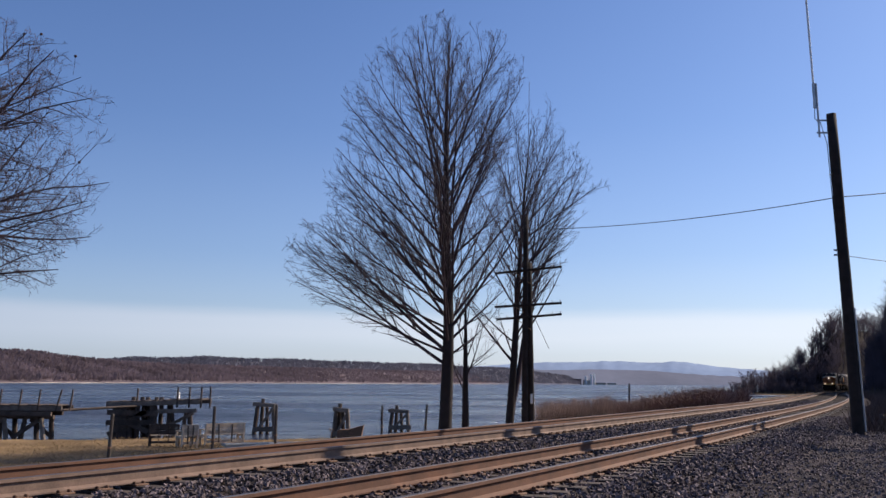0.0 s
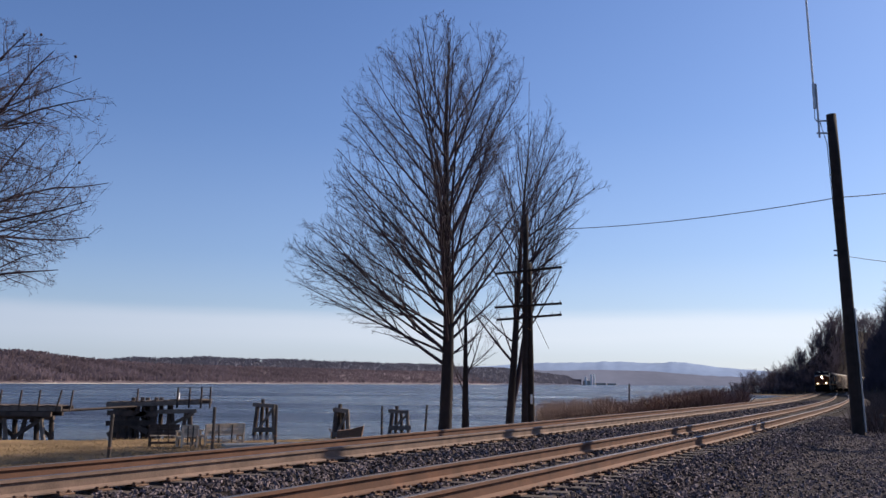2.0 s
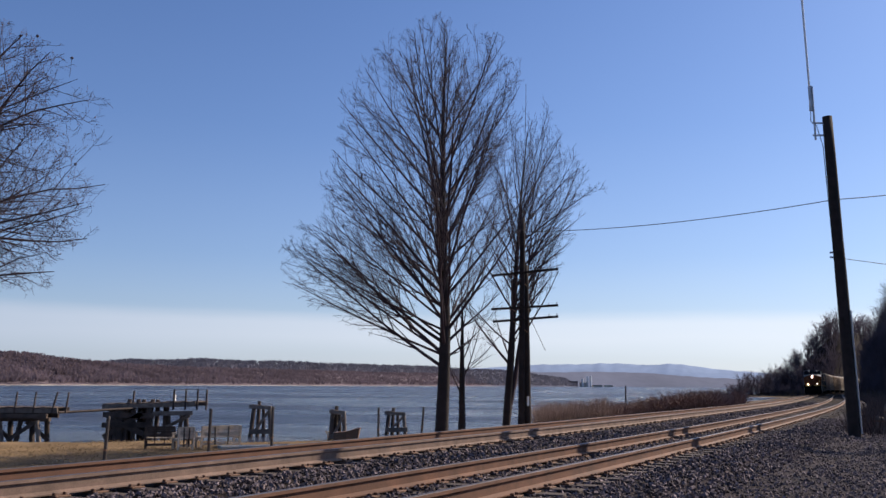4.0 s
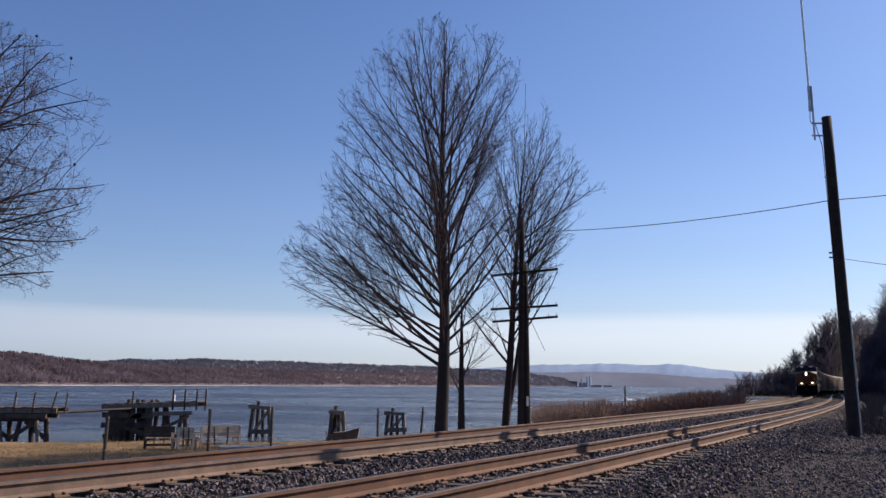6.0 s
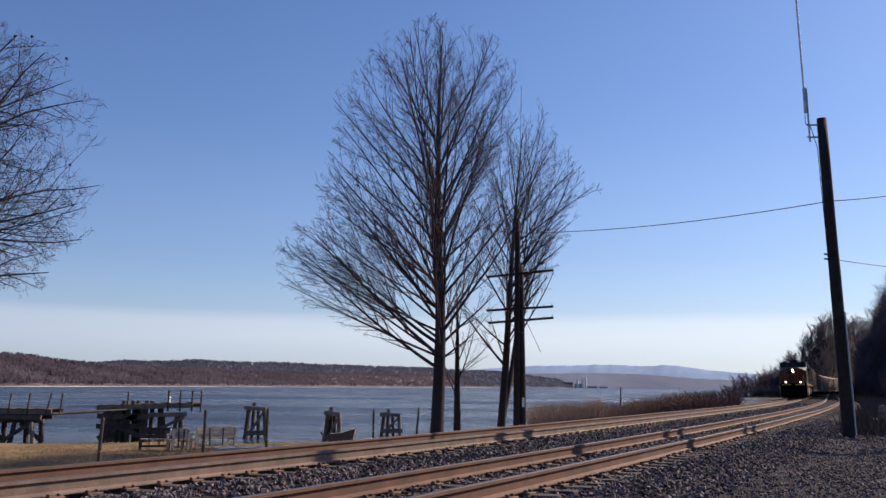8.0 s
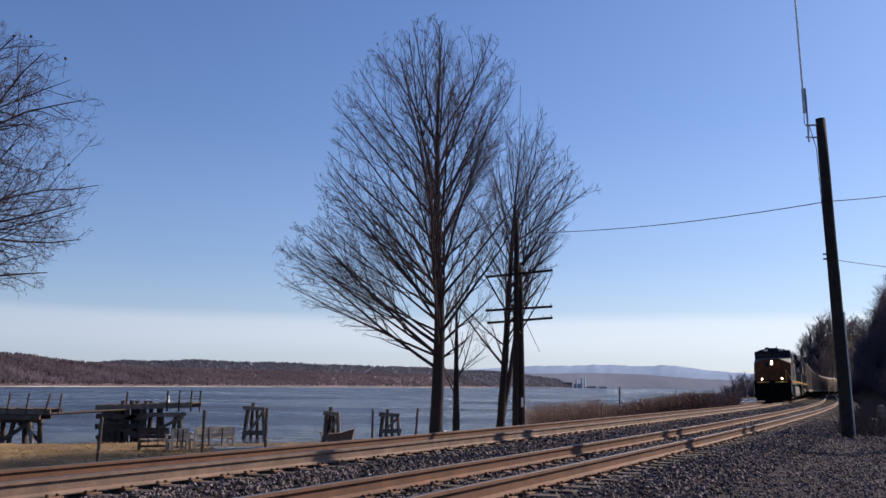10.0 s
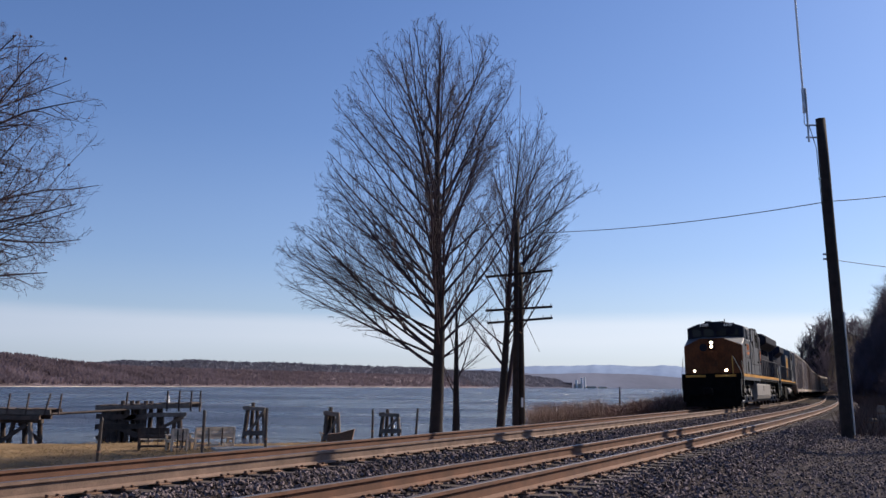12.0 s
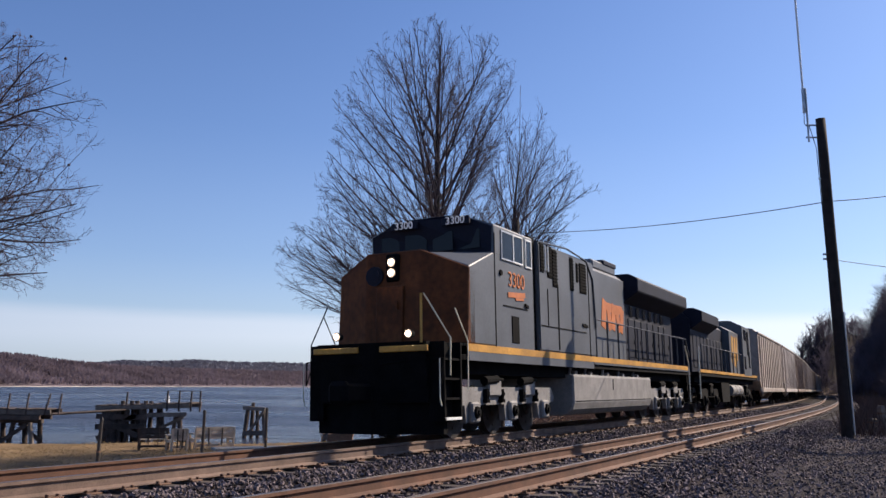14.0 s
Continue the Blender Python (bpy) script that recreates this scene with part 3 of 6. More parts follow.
def tall_tree():
    rnd = random.Random(21)
    left = [(3.2, 0.6), (4.2, 1.9), (5.0, 4.0), (5.8, 5.8), (6.8, 6.7), (8.0, 6.7), (9.3, 5.9), (10.0, 4.9), (12.6, 4.7), (14.6, 4.4), (16.0, 3.6), (17.0, 2.7), (17.9, 1.5), (18.4, 0.0)]
    right = [(3.4, 0.6), (5.0, 1.6), (7.0, 2.9), (9.0, 3.5), (12.0, 3.8), (14.0, 3.9), (16.0, 3.6), (17.2, 2.8), (18.0, 1.5), (18.4, 0.0)]
    inside = envelope(left, right, 0.20, 2.0)
    limbs = fill_limbs(rnd, 52, 3.8, 13.6, 48, 29, inside, 0.080, 0.044, 0.020)
    limbs += [(3.3, math.pi * 0.98, 58, 7.4, 0.075, 0.012), (3.9, math.pi * 1.10, 60, 7.2, 0.055, 0.014), (4.5, math.pi * 0.90, 56, 7.3, 0.055, 0.014), (5.2, math.pi * 1.05, 52, 7.2, 0.052, 0.018), (6.2, math.pi * 0.98, 48, 7.4, 0.05, 0.02), (5.6, math.pi * 1.2, 50, 7.0, 0.05, 0.02), (3.8, math.pi, 66, 8.0, 0.055, 0.012), (4.8, math.pi * 1.03, 63, 7.8, 0.05, 0.01), (5.7, math.pi * 0.95, 60, 7.6, 0.045, 0.01), (6.8, math.pi * 1.04, 56, 7.2, 0.045, 0.012)]
    bare_tree("tall_bare_tree", Vector((-0.25, 36.0, -1.6)), 17.9, 0.30, (0.02, 0, 1), limbs, MAPLE_PLAN, inside, "tall leafless tree with a broad oval crown of upswept branches", 22, wide_trunk=0.06)


def second_tree():
    rnd = random.Random(31)
    right = [(4.5, 0.5), (6.3, 1.3), (7.6, 2.5), (9.0, 3.1), (10.4, 3.8), (12.0, 4.6), (13.2, 4.4), (14.0, 3.8), (14.8, 3.0), (16.0, 2.4), (17.2, 1.9), (17.9, 0.9), (18.2, 0.0)]
    left = [(4.0, 0.6), (6.0, 2.0), (8.0, 2.6), (12.0, 2.8), (15.0, 1.8), (17.0, 0.4), (18.2, 0.0)]
    inside = envelope(left, right, 0.20, 7.0)
    limbs = fill_limbs(rnd, 30, 3.8, 12.0, 46, 24, inside, 0.064, 0.034, 0.024)
    limbs += [(3.6, math.pi, 42, 4.6, 0.07, 0.05), (0.5, 0.1, 6, 10.0, 0.15, 0.0), (5.6, 0.1, 40, 8.5, 0.075, 0.0), (6.6, 0.3, 46, 7.5, 0.065, 0.0), (7.4, 6.0, 50, 6.8, 0.06, 0.0), (8.2, 0.0, 52, 6.4, 0.055, 0.0), (8.8, 0.5, 48, 6.0, 0.055, 0.0), (9.6, 6.1, 50, 5.6, 0.05, 0.0), (10.2, 0.2, 42, 5.4, 0.05, 0.0), (10.8, 0.1, 22, 6.8, 0.05, 0.01)]
    bare_tree("bare_tree", Vector((2.80, 43.0, -1.6)), 15.8, 0.22, (0.018, 0, 1), limbs, MAPLE_PLAN, inside, "leafless tree with two dark stems beside a utility pole", 32)


def stump_tree():
    limbs = [(2.2, math.pi, 30, 2.0, 0.04, 0.05), (2.8, 0.3, 28, 2.6, 0.04, 0.08), (3.6, 0.0, 25, 2.5, 0.03, 0.08), (3.8, 3.6, 22, 2.3, 0.03, 0.08), (4.8, 1.0, 20, 2.0, 0.03, 0.08), (3.1, 0.1, 50, 2.4, 0.025, 0.06), (4.2, 6.0, 45, 2.4, 0.025, 0.05), (2.6, 3.3, 40, 1.6, 0.025, 0.06), (5.4, 2.8, 24, 2.0, 0.025, 0.05)]
    bare_tree("young_bare_tree", Vector((0.62, 38.5, -1.6)), 7.6, 0.19, (0.0, 0, 1), limbs, [(3, 35, 0.4, 0.5, 0.1, 0.07), (4, 35, 0.4, 0.6, 0.1, 0.05)], lambda p: p.z < 9, "slim leafless young tree with a thick broken lower stem", 41, wide_trunk=0.14)


SPREAD_PLAN = [(2.4, 46, 0.44, 0.55, 0.03, 0.10), (3.5, 46, 0.42, 0.6, 0.03, 0.11), (3.9, 46, 0.44, 0.65, 0.02, 0.10), (2.8, 46, 0.55, 0.8, 0.0, 0.0)]
BUD = material("dry_red_brown_buds", (0.11, 0.042, 0.034), 0.85, vary=0.3, scale=8, fine=40, bump=0)


def edge_tree():
    """The tree whose outer branches hang into view: the trunk stands beside the view."""
    rnd = random.Random(51)
    rows = [(3.8, 0.8), (4.2, 2.9), (4.65, 3.5), (5.5, 4.15), (6.35, 4.6), (7.0, 4.3), (7.7, 4.5), (8.3, 4.95), (9.3, 5.25), (10.2, 4.5), (10.8, 3.9), (11.2, 3.1), (11.6, 1.8), (12.0, 0.0)]
    inside = envelope(rows, rows, 0.12, 4.0)
    limbs = []
    for k in range(34):
        h = 3.7 + 5.5 * k / 33
        steep = radians(86 - 1.1 * k + rnd.uniform(-16, 16))
        b = rnd.uniform(-1.25, 1.25) if k % 4 else rnd.uniform(1.5, 4.7)
        limbs.append((h, b, math.degrees(steep), 6.0 if k % 2 else 4.8, 0.060 if k % 2 else 0.045, 0.012 if h > 5 else -0.045))
    tree, tips = bare_tree("spreading_bare_tree", Vector((-13.9, 22.0, -1.2)), 10.4, 0.26, (0, 0, 1), limbs, SPREAD_PLAN, inside, "leafless tree with spreading crooked branches and dry red-brown buds", 52, wander=0.085)
    verts, faces = [], []
    for p in tips:
        if rnd.random() > 0.06 or p.x < 1.5:
            continue
        i, r = len(verts), rnd.uniform(0.010, 0.026)
        verts += [p + Vector(q) * r for q in ((1, 0, 0), (-1, 0, 0), (0, 1, 0), (0, -1, 0), (0, 0, 1.3), (0, 0, -1.3))]
        faces += [(i + a, i + b, i + c) for a, b, c in ((0, 2, 4), (2, 1, 4), (1, 3, 4), (3, 0, 4), (2, 0, 5), (1, 2, 5), (3, 1, 5), (0, 3, 5))]
    tagged(part_of(tree, "buds", verts, faces, BUD, "dry red-brown buds and seed clusters"), kind="stuff")
    for x, z in ((4.0, 10.6), (3.05, 11.2), (2.6, 11.2), (4.3, 7.75)):
        bm = bmesh.new()
        bmesh.ops.create_icosphere(bm, subdivisions=2, radius=0.04)
        rod(bm, (0, 0, 0), (-0.05, 0.05, -0.5), 0.005, 0.005, 4)
        ob = part("seed_ball", bm, TWIG, tree)
        ob.location = (x, 0, z)


tall_tree()
second_tree()
stump_tree()
edge_tree()


# ---- the train ----
GREY_PAINT = material("weathered_grey_paint", (0.080, 0.089, 0.104), 0.5, vary=0.2, scale=0.9, fine=14, bump=0.06)
BLUE_PAINT = material("dark_blue_paint", (0.006, 0.008, 0.020), 0.6, spec=0.2, vary=0.3, scale=1.2, fine=16, bump=0.06)
# the shade of the front end is put into this orange base colour
NOSE_PAINT = material("shade_darkened_orange_paint", (0.115, 0.034, 0.008), 0.6, spec=0.2, vary=0.45, scale=1.1, fine=9, bump=0.06)
STRIPE = material("golden_yellow_paint", (0.48, 0.235, 0.03), 0.55, vary=0.3, scale=1.5, fine=20, bump=0.05)
ORANGE = material("orange_lettering_paint", (0.50, 0.15, 0.035), 0.5, vary=0.15, scale=3, fine=30, bump=0)
BLACK_IRON = material("black_grimy_steel", (0.005, 0.0048, 0.0055), 0.95, spec=0.1, vary=0.4, scale=3, fine=25, bump=0.3)
TRUCK_GREY = material("dusty_grey_cast_steel", (0.20, 0.19, 0.185), 0.75, vary=0.2, scale=2.5, fine=20, bump=0.3)
WHEEL_STEEL = material("worn_wheel_steel", (0.045, 0.035, 0.032), 0.6, metal=0.3, vary=0.3, scale=6, fine=40, bump=0.2)
BRIGHT_RAIL = material("pale_handrail_paint", (0.72, 0.66, 0.50), 0.5, vary=0.1, scale=6, fine=40, bump=0)
RAIL_DARK = material("dark_and_shaded_handrail_paint", (0.03, 0.035, 0.05), 0.5, vary=0.2, scale=6, fine=40, bump=0)
GLASS = material("dark_cab_glass", (0.006, 0.008, 0.012), 0.2, vary=0.1, scale=3, fine=20, bump=0, spec=0.2)
LENS = glow("lit_headlamp_core", (1.0, 0.80, 0.50), 260.0)
LENS_LOW = glow("lit_ditch_lamp_core", (1.0, 0.80, 0.50), 160.0)
LENS_RIM = glow("lit_lamp_lens", (1.0, 0.74, 0.55), 0.95)
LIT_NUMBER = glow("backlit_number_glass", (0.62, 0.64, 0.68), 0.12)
HOPPER = [material("dusty_tan_hopper_paint", (0.34, 0.28, 0.24), 0.6, vary=0.3, scale=0.6, fine=6, bump=0.1), material("dusty_grey_hopper_paint", (0.46, 0.40, 0.36), 0.6, vary=0.3, scale=0.5, fine=5, bump=0.1), material("brown_hopper_paint", (0.26, 0.19, 0.15), 0.6, vary=0.3, scale=0.5, fine=6, bump=0.1)]


def lettering(name, text, size, m, mat, parent, thick=0.006):
    """A flat mesh of the built-in font; m: its pose under parent, text reading along its x."""
    cu = bpy.data.curves.new(name, "FONT")
    cu.body, cu.size, cu.extrude, cu.align_x, cu.align_y = text, size, thick, "CENTER", "CENTER"
    tmp = new("lettering_source", cu)
    me = bpy.data.meshes.new_from_object(tmp)
    bpy.data.objects.remove(tmp)
    bpy.data.curves.remove(cu)
    me.materials.append(mat)
    ob = new(name, me)
    ob.parent, ob.matrix_basis = parent, m
    return ob


def side_text(x, y, z):
    """Faces the road side (-y), reading from the nose to the rear."""
    return Matrix.Translation((x, y, z)) @ Euler((radians(90), 0, 0)).to_matrix().to_4x4()


def front_text(x, y, z):
    """Faces up the nose (-x)."""
    return Matrix.Translation((x, y, z)) @ Euler((radians(90), 0, radians(-90))).to_matrix().to_4x4()


def loft(bm, sections, mat=0, caps=True):
    """Joins rings of points, each a list of (x, y, z)."""
    rings = [[bm.verts.new(p) for p in ring] for ring in sections]
    n = len(rings[0])
    fs = []
    for a, b in zip(rings, rings[1:]):
        for i in range(n):
            fs.append(bm.faces.new((a[i], a[(i + 1) % n], b[(i + 1) % n], b[i])))
    if caps:
        fs += [bm.faces.new(rings[0][::-1]), bm.faces.new(rings[-1])]
    for f in fs:
        f.material_index = mat
    return bm


def wheelset(thing, x, r=0.53):
    bm = bmesh.new()
    for y in (-0.73, 0.73):
        s = 1 if y > 0 else -1
        rod(bm, (0, y - 0.065 * s, 0), (0, y + 0.065 * s, 0), r, r, 24)
        rod(bm, (0, y - 0.095 * s, 0), (0, y - 0.065 * s, 0), r + 0.028, r + 0.02, 24)
        rod(bm, (0, y + 0.065 * s, 0), (0, y + 0.12 * s, 0), 0.16, 0.13, 12)
        for k in range(6):
            a = k * math.pi / 3
            box(bm, (0.05, 0.02, 0.12), (math.cos(a) * r * 0.62, y + 0.07 * s, math.sin(a) * r * 0.62), (0, -math.degrees(a), 0))
    rod(bm, (0, -0.7, 0), (0, 0.7, 0), 0.09, 0.09, 10)
    ob = part("wheelset", bm, WHEEL_STEEL, thing)
    ob.location = (x, 0, r)
    return ob


def truck_frame(thing, xs, mat, wide=1.16):
    """Cast side frames with pedestals over each axle, springs and brake rods; one mesh a side."""
    for side in (-1, 1):
        y = side * wide
        bm = bmesh.new()
        x0, x1 = xs[0] - 0.75, xs[-1] + 0.75
        outline = [(x0, 0.78), (x0 + 0.2, 1.0), (x1 - 0.2, 1.0), (x1, 0.78), (x1 - 0.1, 0.66)]
        for x in reversed(xs):
            outline += [(x + 0.36, 0.64), (x + 0.30, 0.30), (x - 0.30, 0.30), (x - 0.36, 0.64)]
        outline += [(x0 + 0.1, 0.66)]
        prism(bm, outline, y - 0.07, y + 0.07)
        for x in xs:
            box(bm, (0.40, 0.12, 0.42), (x, y + side * 0.10, 0.50), bevel=0.04)
        for a, b in zip(xs, xs[1:]):
            mx = (a + b) / 2
            box(bm, (0.62, 0.10, 0.34), (mx, y + side * 0.10, 0.98), bevel=0.03)
        frame_side = part("truck_frame", bm, mat, thing)
        for x in xs:
            bm = rod(bmesh.new(), (x, y + side * 0.15, 0.50), (x, y + side * 0.21, 0.50), 0.13, 0.11, 12)
            rod(bm, (x, y + side * 0.20, 0.50), (x, y + side * 0.24, 0.50), 0.06, 0.05, 8)
            part("bearing_cap", bm, BLACK_IRON, frame_side)
        for a, b in zip(xs, xs[1:]):
            mx = (a + b) / 2
            for dx in (-0.38, 0.38):
                bm = bmesh.new()
                for k in range(4):
                    rod(bm, (mx + dx, y + side * 0.09, 0.68 + k * 0.07), (mx + dx, y + side * 0.09, 0.75 + k * 0.07), 0.10 - 0.02 * (k % 2), 0.10 - 0.02 * (k % 2), 8)
                part("spring", bm, BLACK_IRON, frame_side)
            bm = rod(bmesh.new(), (mx - 0.5, y + side * 0.12, 1.12), (mx + 0.1, y + side * 0.12, 1.16), 0.09, 0.09, 10)
            rod(bm, (mx + 0.08, y + side * 0.12, 1.16), (mx + 0.42, y + side * 0.12, 1.16), 0.035, 0.035, 8)
            part("damper", bm, BLACK_IRON, frame_side)
    return thing


def rail_run(thing, name, pts, r, mat):
    bm = bmesh.new()
    for a, b in zip(pts, pts[1:]):
        rod(bm, a, b, r, r, 6)
    return part(name, bm, mat, thing)


def lamp_unit(thing, name, at, r, mat, depth=0.14):
    bm = bmesh.new()
    rod(bm, (0, 0, 0), (depth, 0, 0), r * 1.18, r * 0.8, 14)
    shell = part(name, bm, BLACK_IRON, thing)
    shell.location = at
    bm = bmesh.new()
    rod(bm, (-0.022, 0, 0), (-0.004, 0, 0), r * 0.85, r, 14)
    part("lens", bm, LENS_RIM, shell, "glowing warm lens")
    bm = rod(bmesh.new(), (-0.034, 0, 0), (-0.022, 0, 0), r * 0.40, r * 0.5, 12)
    part("bulb", bm, mat, shell, "glaring warm white lamp core")
    return shell


def lead_locomotive():
    """Local x runs from the nose corner to the rear, -y is the road side, z is over the rails."""
    L = empty("diesel_locomotive", Matrix.Identity(4), "grey, dark blue and orange diesel freight locomotive with lit headlamps", "locomotive", "locomotives of the train")
    # frame, sill and deck
    bm = bmesh.new()
    box(bm, (18.2, 2.5, 0.34), (9.5, 0, 1.42))
    box(bm, (19.9, 2.92, 0.10), (9.65, 0, 1.56))
    box(bm, (0.8, 2.36, 0.10), (-0.70, 0, 1.56))
    part("underframe", bm, BLACK_IRON, L)
    for side in (-1, 1):
        bm = bmesh.new()
        box(bm, (7.6, 0.03, 0.19), (3.85, side * 1.490, 1.595))
        box(bm, (11.2, 0.03, 0.06), (13.3, side * 1.490, 1.65))
        part("side_sill", bm, GREY_PAINT, L)
        bm = box(bmesh.new(), (18.95, 0.036, 0.145), (9.475, side * 1.492, 1.75))
        part("sill_stripe", bm, STRIPE, L, "golden yellow stripe along the sill")
    bm = box(bmesh.new(), (19.4, 2.94, 0.05), (9.4, 0, 1.80))
    box(bm, (0.82, 2.40, 0.05), (-0.71, 0, 1.80))
    part("deck", bm, BLACK_IRON, L)
    # nose: faceted front face, roof sloping up to the windscreen
    w = 1.5
    top = [(-w, 3.33), (-0.62, 3.70), (0.62, 3.70), (w, 3.33)]
    plan = {-w: 0.0, -0.62: -0.34, 0.62: -0.34, w: 0.0}
    bm = bmesh.new()
    low = [bm.verts.new((plan[y], y, 1.825)) for y, z in top]
    up = [bm.verts.new((plan[y] + 0.10, y, z)) for y, z in top]
    for i in range(3):
        bm.faces.new((low[i], low[i + 1], up[i + 1], up[i]))
    lowb = [bm.verts.new((0.34, y, 1.825)) for y, z in top]
    upb = [bm.verts.new((0.40, y, z - 0.02)) for y, z in top]
    for i in range(3):
        bm.faces.new((lowb[i], upb[i], upb[i + 1], lowb[i + 1]))
        bm.faces.new((up[i], up[i + 1], upb[i + 1], upb[i]))
    bm.faces.new((low[0], up[0], upb[0], lowb[0]))
    bm.faces.new((low[3], lowb[3], upb[3], up[3]))
    bm.faces.new(low[::-1] + lowb)
    bmesh.ops.bevel(bm, geom=list(bm.edges), offset=0.02, segments=1, affect="EDGES")
    part("nose", bm, NOSE_PAINT, L, "faceted orange nose with shade in its colour")
    bm = bmesh.new()
    sec = lambda x, zs: [(x, -w, 1.83), (x, w, 1.83), (x, w, zs[0]), (x, 0.62, zs[1]), (x, -0.62, zs[1]), (x, -w, zs[0])]
    loft(bm, [sec(0.12, (3.34, 3.69)), sec(1.32, (3.78, 3.86))])
    bmesh.ops.bevel(bm, geom=[e for e in bm.edges], offset=0.02, segments=1, affect="EDGES")
    part("nose_housing", bm, GREY_PAINT, L)
    bm = bmesh.new()
    box(bm, (0.05, 0.62, 1.15), (-0.335, 0.05, 2.42), (0, 3, 0), bevel=0.015)
    box(bm, (0.04, 0.05, 0.16), (-0.40, -0.15, 2.6))
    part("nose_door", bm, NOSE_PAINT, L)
    bm = bmesh.new()
    rod(bm, (-0.315, 0.42, 3.22), (-0.24, 0.42, 3.22), 0.20, 0.20, 18)
    rod(bm, (-0.33, 0.42, 3.22), (-0.30, 0.42, 3.22), 0.12, 0.12, 18)
    part("emblem", bm, BLUE_PAINT, L, "round dark blue emblem")
    bm = box(bmesh.new(), (0.10, 0.30, 0.56), (-0.27, 0.0, 3.365), bevel=0.03)
    hood = part("headlight_box", bm, BLACK_IRON, L)
    for z in (3.47, 3.26):
        lamp_unit(L, "headlight", (-0.345, 0.0, z), 0.088, LENS, 0.08)
    # cab over the windscreen line
    bm = bmesh.new()
    shell = lambda x, lift=0.0: [(x, -w, 3.74), (x, w, 3.74), (x, w, 4.38 + lift), (x, 0.95, 4.58 + lift), (x, 0.45, 4.66 + lift), (x, -0.45, 4.66 + lift), (x, -0.95, 4.58 + lift), (x, -w, 4.38 + lift)]
    loft(bm, [shell(1.33), shell(3.46)])
    bmesh.ops.bevel(bm, geom=list(bm.edges), offset=0.025, segments=1, affect="EDGES")
    part("cab_upper", bm, GREY_PAINT, L)
    bm = bmesh.new()
    front = [(-1.44, 3.80), (1.44, 3.80), (1.46, 4.34), (0.95, 4.55), (0.45, 4.63), (-0.45, 4.63), (-0.95, 4.55), (-1.46, 4.34)]
    loft(bm, [[(1.30 - (z - 3.8) * 0.02 - 0.14 * (1 - abs(y) / 1.5), y, z) for y, z in front], [(1.345, y, z) for y, z in front]])
    part("cab_front", bm, BLUE_PAINT, L, "dark blue windscreen surround")
    for y in (-0.95, -0.33, 0.33, 0.95):
        bm = box(bmesh.new(), (0.02, 0.52, 0.42), (1.235 + 0.05 * abs(y), y, 4.10), (0, 0, 5.4 if y > 0 else -5.4), bevel=0.008)
        part("windscreen_pane", bm, GLASS, L)
    bm = bmesh.new()
    box(bm, (1.7, 0.9, 0.05), (2.35, 0, 4.69), bevel=0.02)
    box(bm, (0.5, 0.35, 0.14), (2.4, 0.5, 4.74), bevel=0.03)
    rod(bm, (2.9, -0.3, 4.7), (2.9, -0.3, 4.95), 0.03, 0.02)
    part("roof_fittings", bm, BLUE_PAINT, L)
    for y in (0.55, -0.70):
        bm = box(bmesh.new(), (0.06, 0.66, 0.17), (1.13 + 0.03 * abs(y), y, 4.50), bevel=0.01)
        board = part("number_board", bm, BLUE_PAINT, L)
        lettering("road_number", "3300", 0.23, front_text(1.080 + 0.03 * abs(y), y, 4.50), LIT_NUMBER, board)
    # lower cab side, flush with the long side box behind
    bm = bmesh.new()
    box(bm, (2.16, 2.99, 2.6), (2.38, 0, 3.09 - 0.02), bevel=0.02)
    part("cab_lower", bm, GREY_PAINT, L)
    bm = box(bmesh.new(), (0.36, 2.80, 2.85), (3.64, 0, 3.05))
    part("cab_gap", bm, BLACK_IRON, L)
    bm = bmesh.new()
    loft(bm, [[(x, -1.5, 1.83), (x, 1.2, 1.83), (x, 1.2, 4.36), (x, 0.8, 4.60), (x, -0.9, 4.60), (x, -1.5, 4.36)] for x in (3.82, 7.9)])
    bmesh.ops.bevel(bm, geom=list(bm.edges), offset=0.03, segments=2, affect="EDGES")
    part("equipment_cabinet", bm, GREY_PAINT, L)
    # side windows
    for x, wd, z, h in ((1.98, 0.62, 3.99, 0.60), (2.56, 0.50, 3.99, 0.60), (3.16, 0.32, 3.98, 0.62)):
        bm = bmesh.new()
        for dx in (-wd / 2, wd / 2):
            box(bm, (0.026, 0.04, h + 0.04), (x + dx, -1.505, z))
        for dz in (-h / 2, h / 2):
            box(bm, (wd + 0.03, 0.04, 0.035), (x, -1.505, z + dz))
        fr = part("cab_window", bm, WHITE if x > 2.5 else GALV, L)
        bm = box(bmesh.new(), (wd, 0.03, h), (x, -1.498, z))
        part("pane", bm, GLASS, fr)
    for x, wd, z, h in ((4.02, 0.22, 4.02, 0.70), (4.52, 0.30, 3.98, 0.78), (4.86, 0.30, 3.86, 0.92), (6.08, 0.24, 3.86, 0.86), (6.52, 0.14, 3.95, 0.50), (6.95, 0.50, 3.84, 0.80)):
        bm = box(bmesh.new(), (wd, 0.05, h), (x, -1.495, z), bevel=0.01)
        for k in range(int(h / 0.08)):
            box(bm, (wd * 0.94, 0.03, 0.03), (x, -1.520, z - h / 2 + 0.05 + k * 0.08), (25, 0, 0))
        part("louvre", bm, BLACK_IRON, L)
    for x in (4.16, 4.34):
        part("grab_iron", rod(bmesh.new(), (x, -1.54, 3.72), (x, -1.54, 4.32), 0.022), WHITE, L)
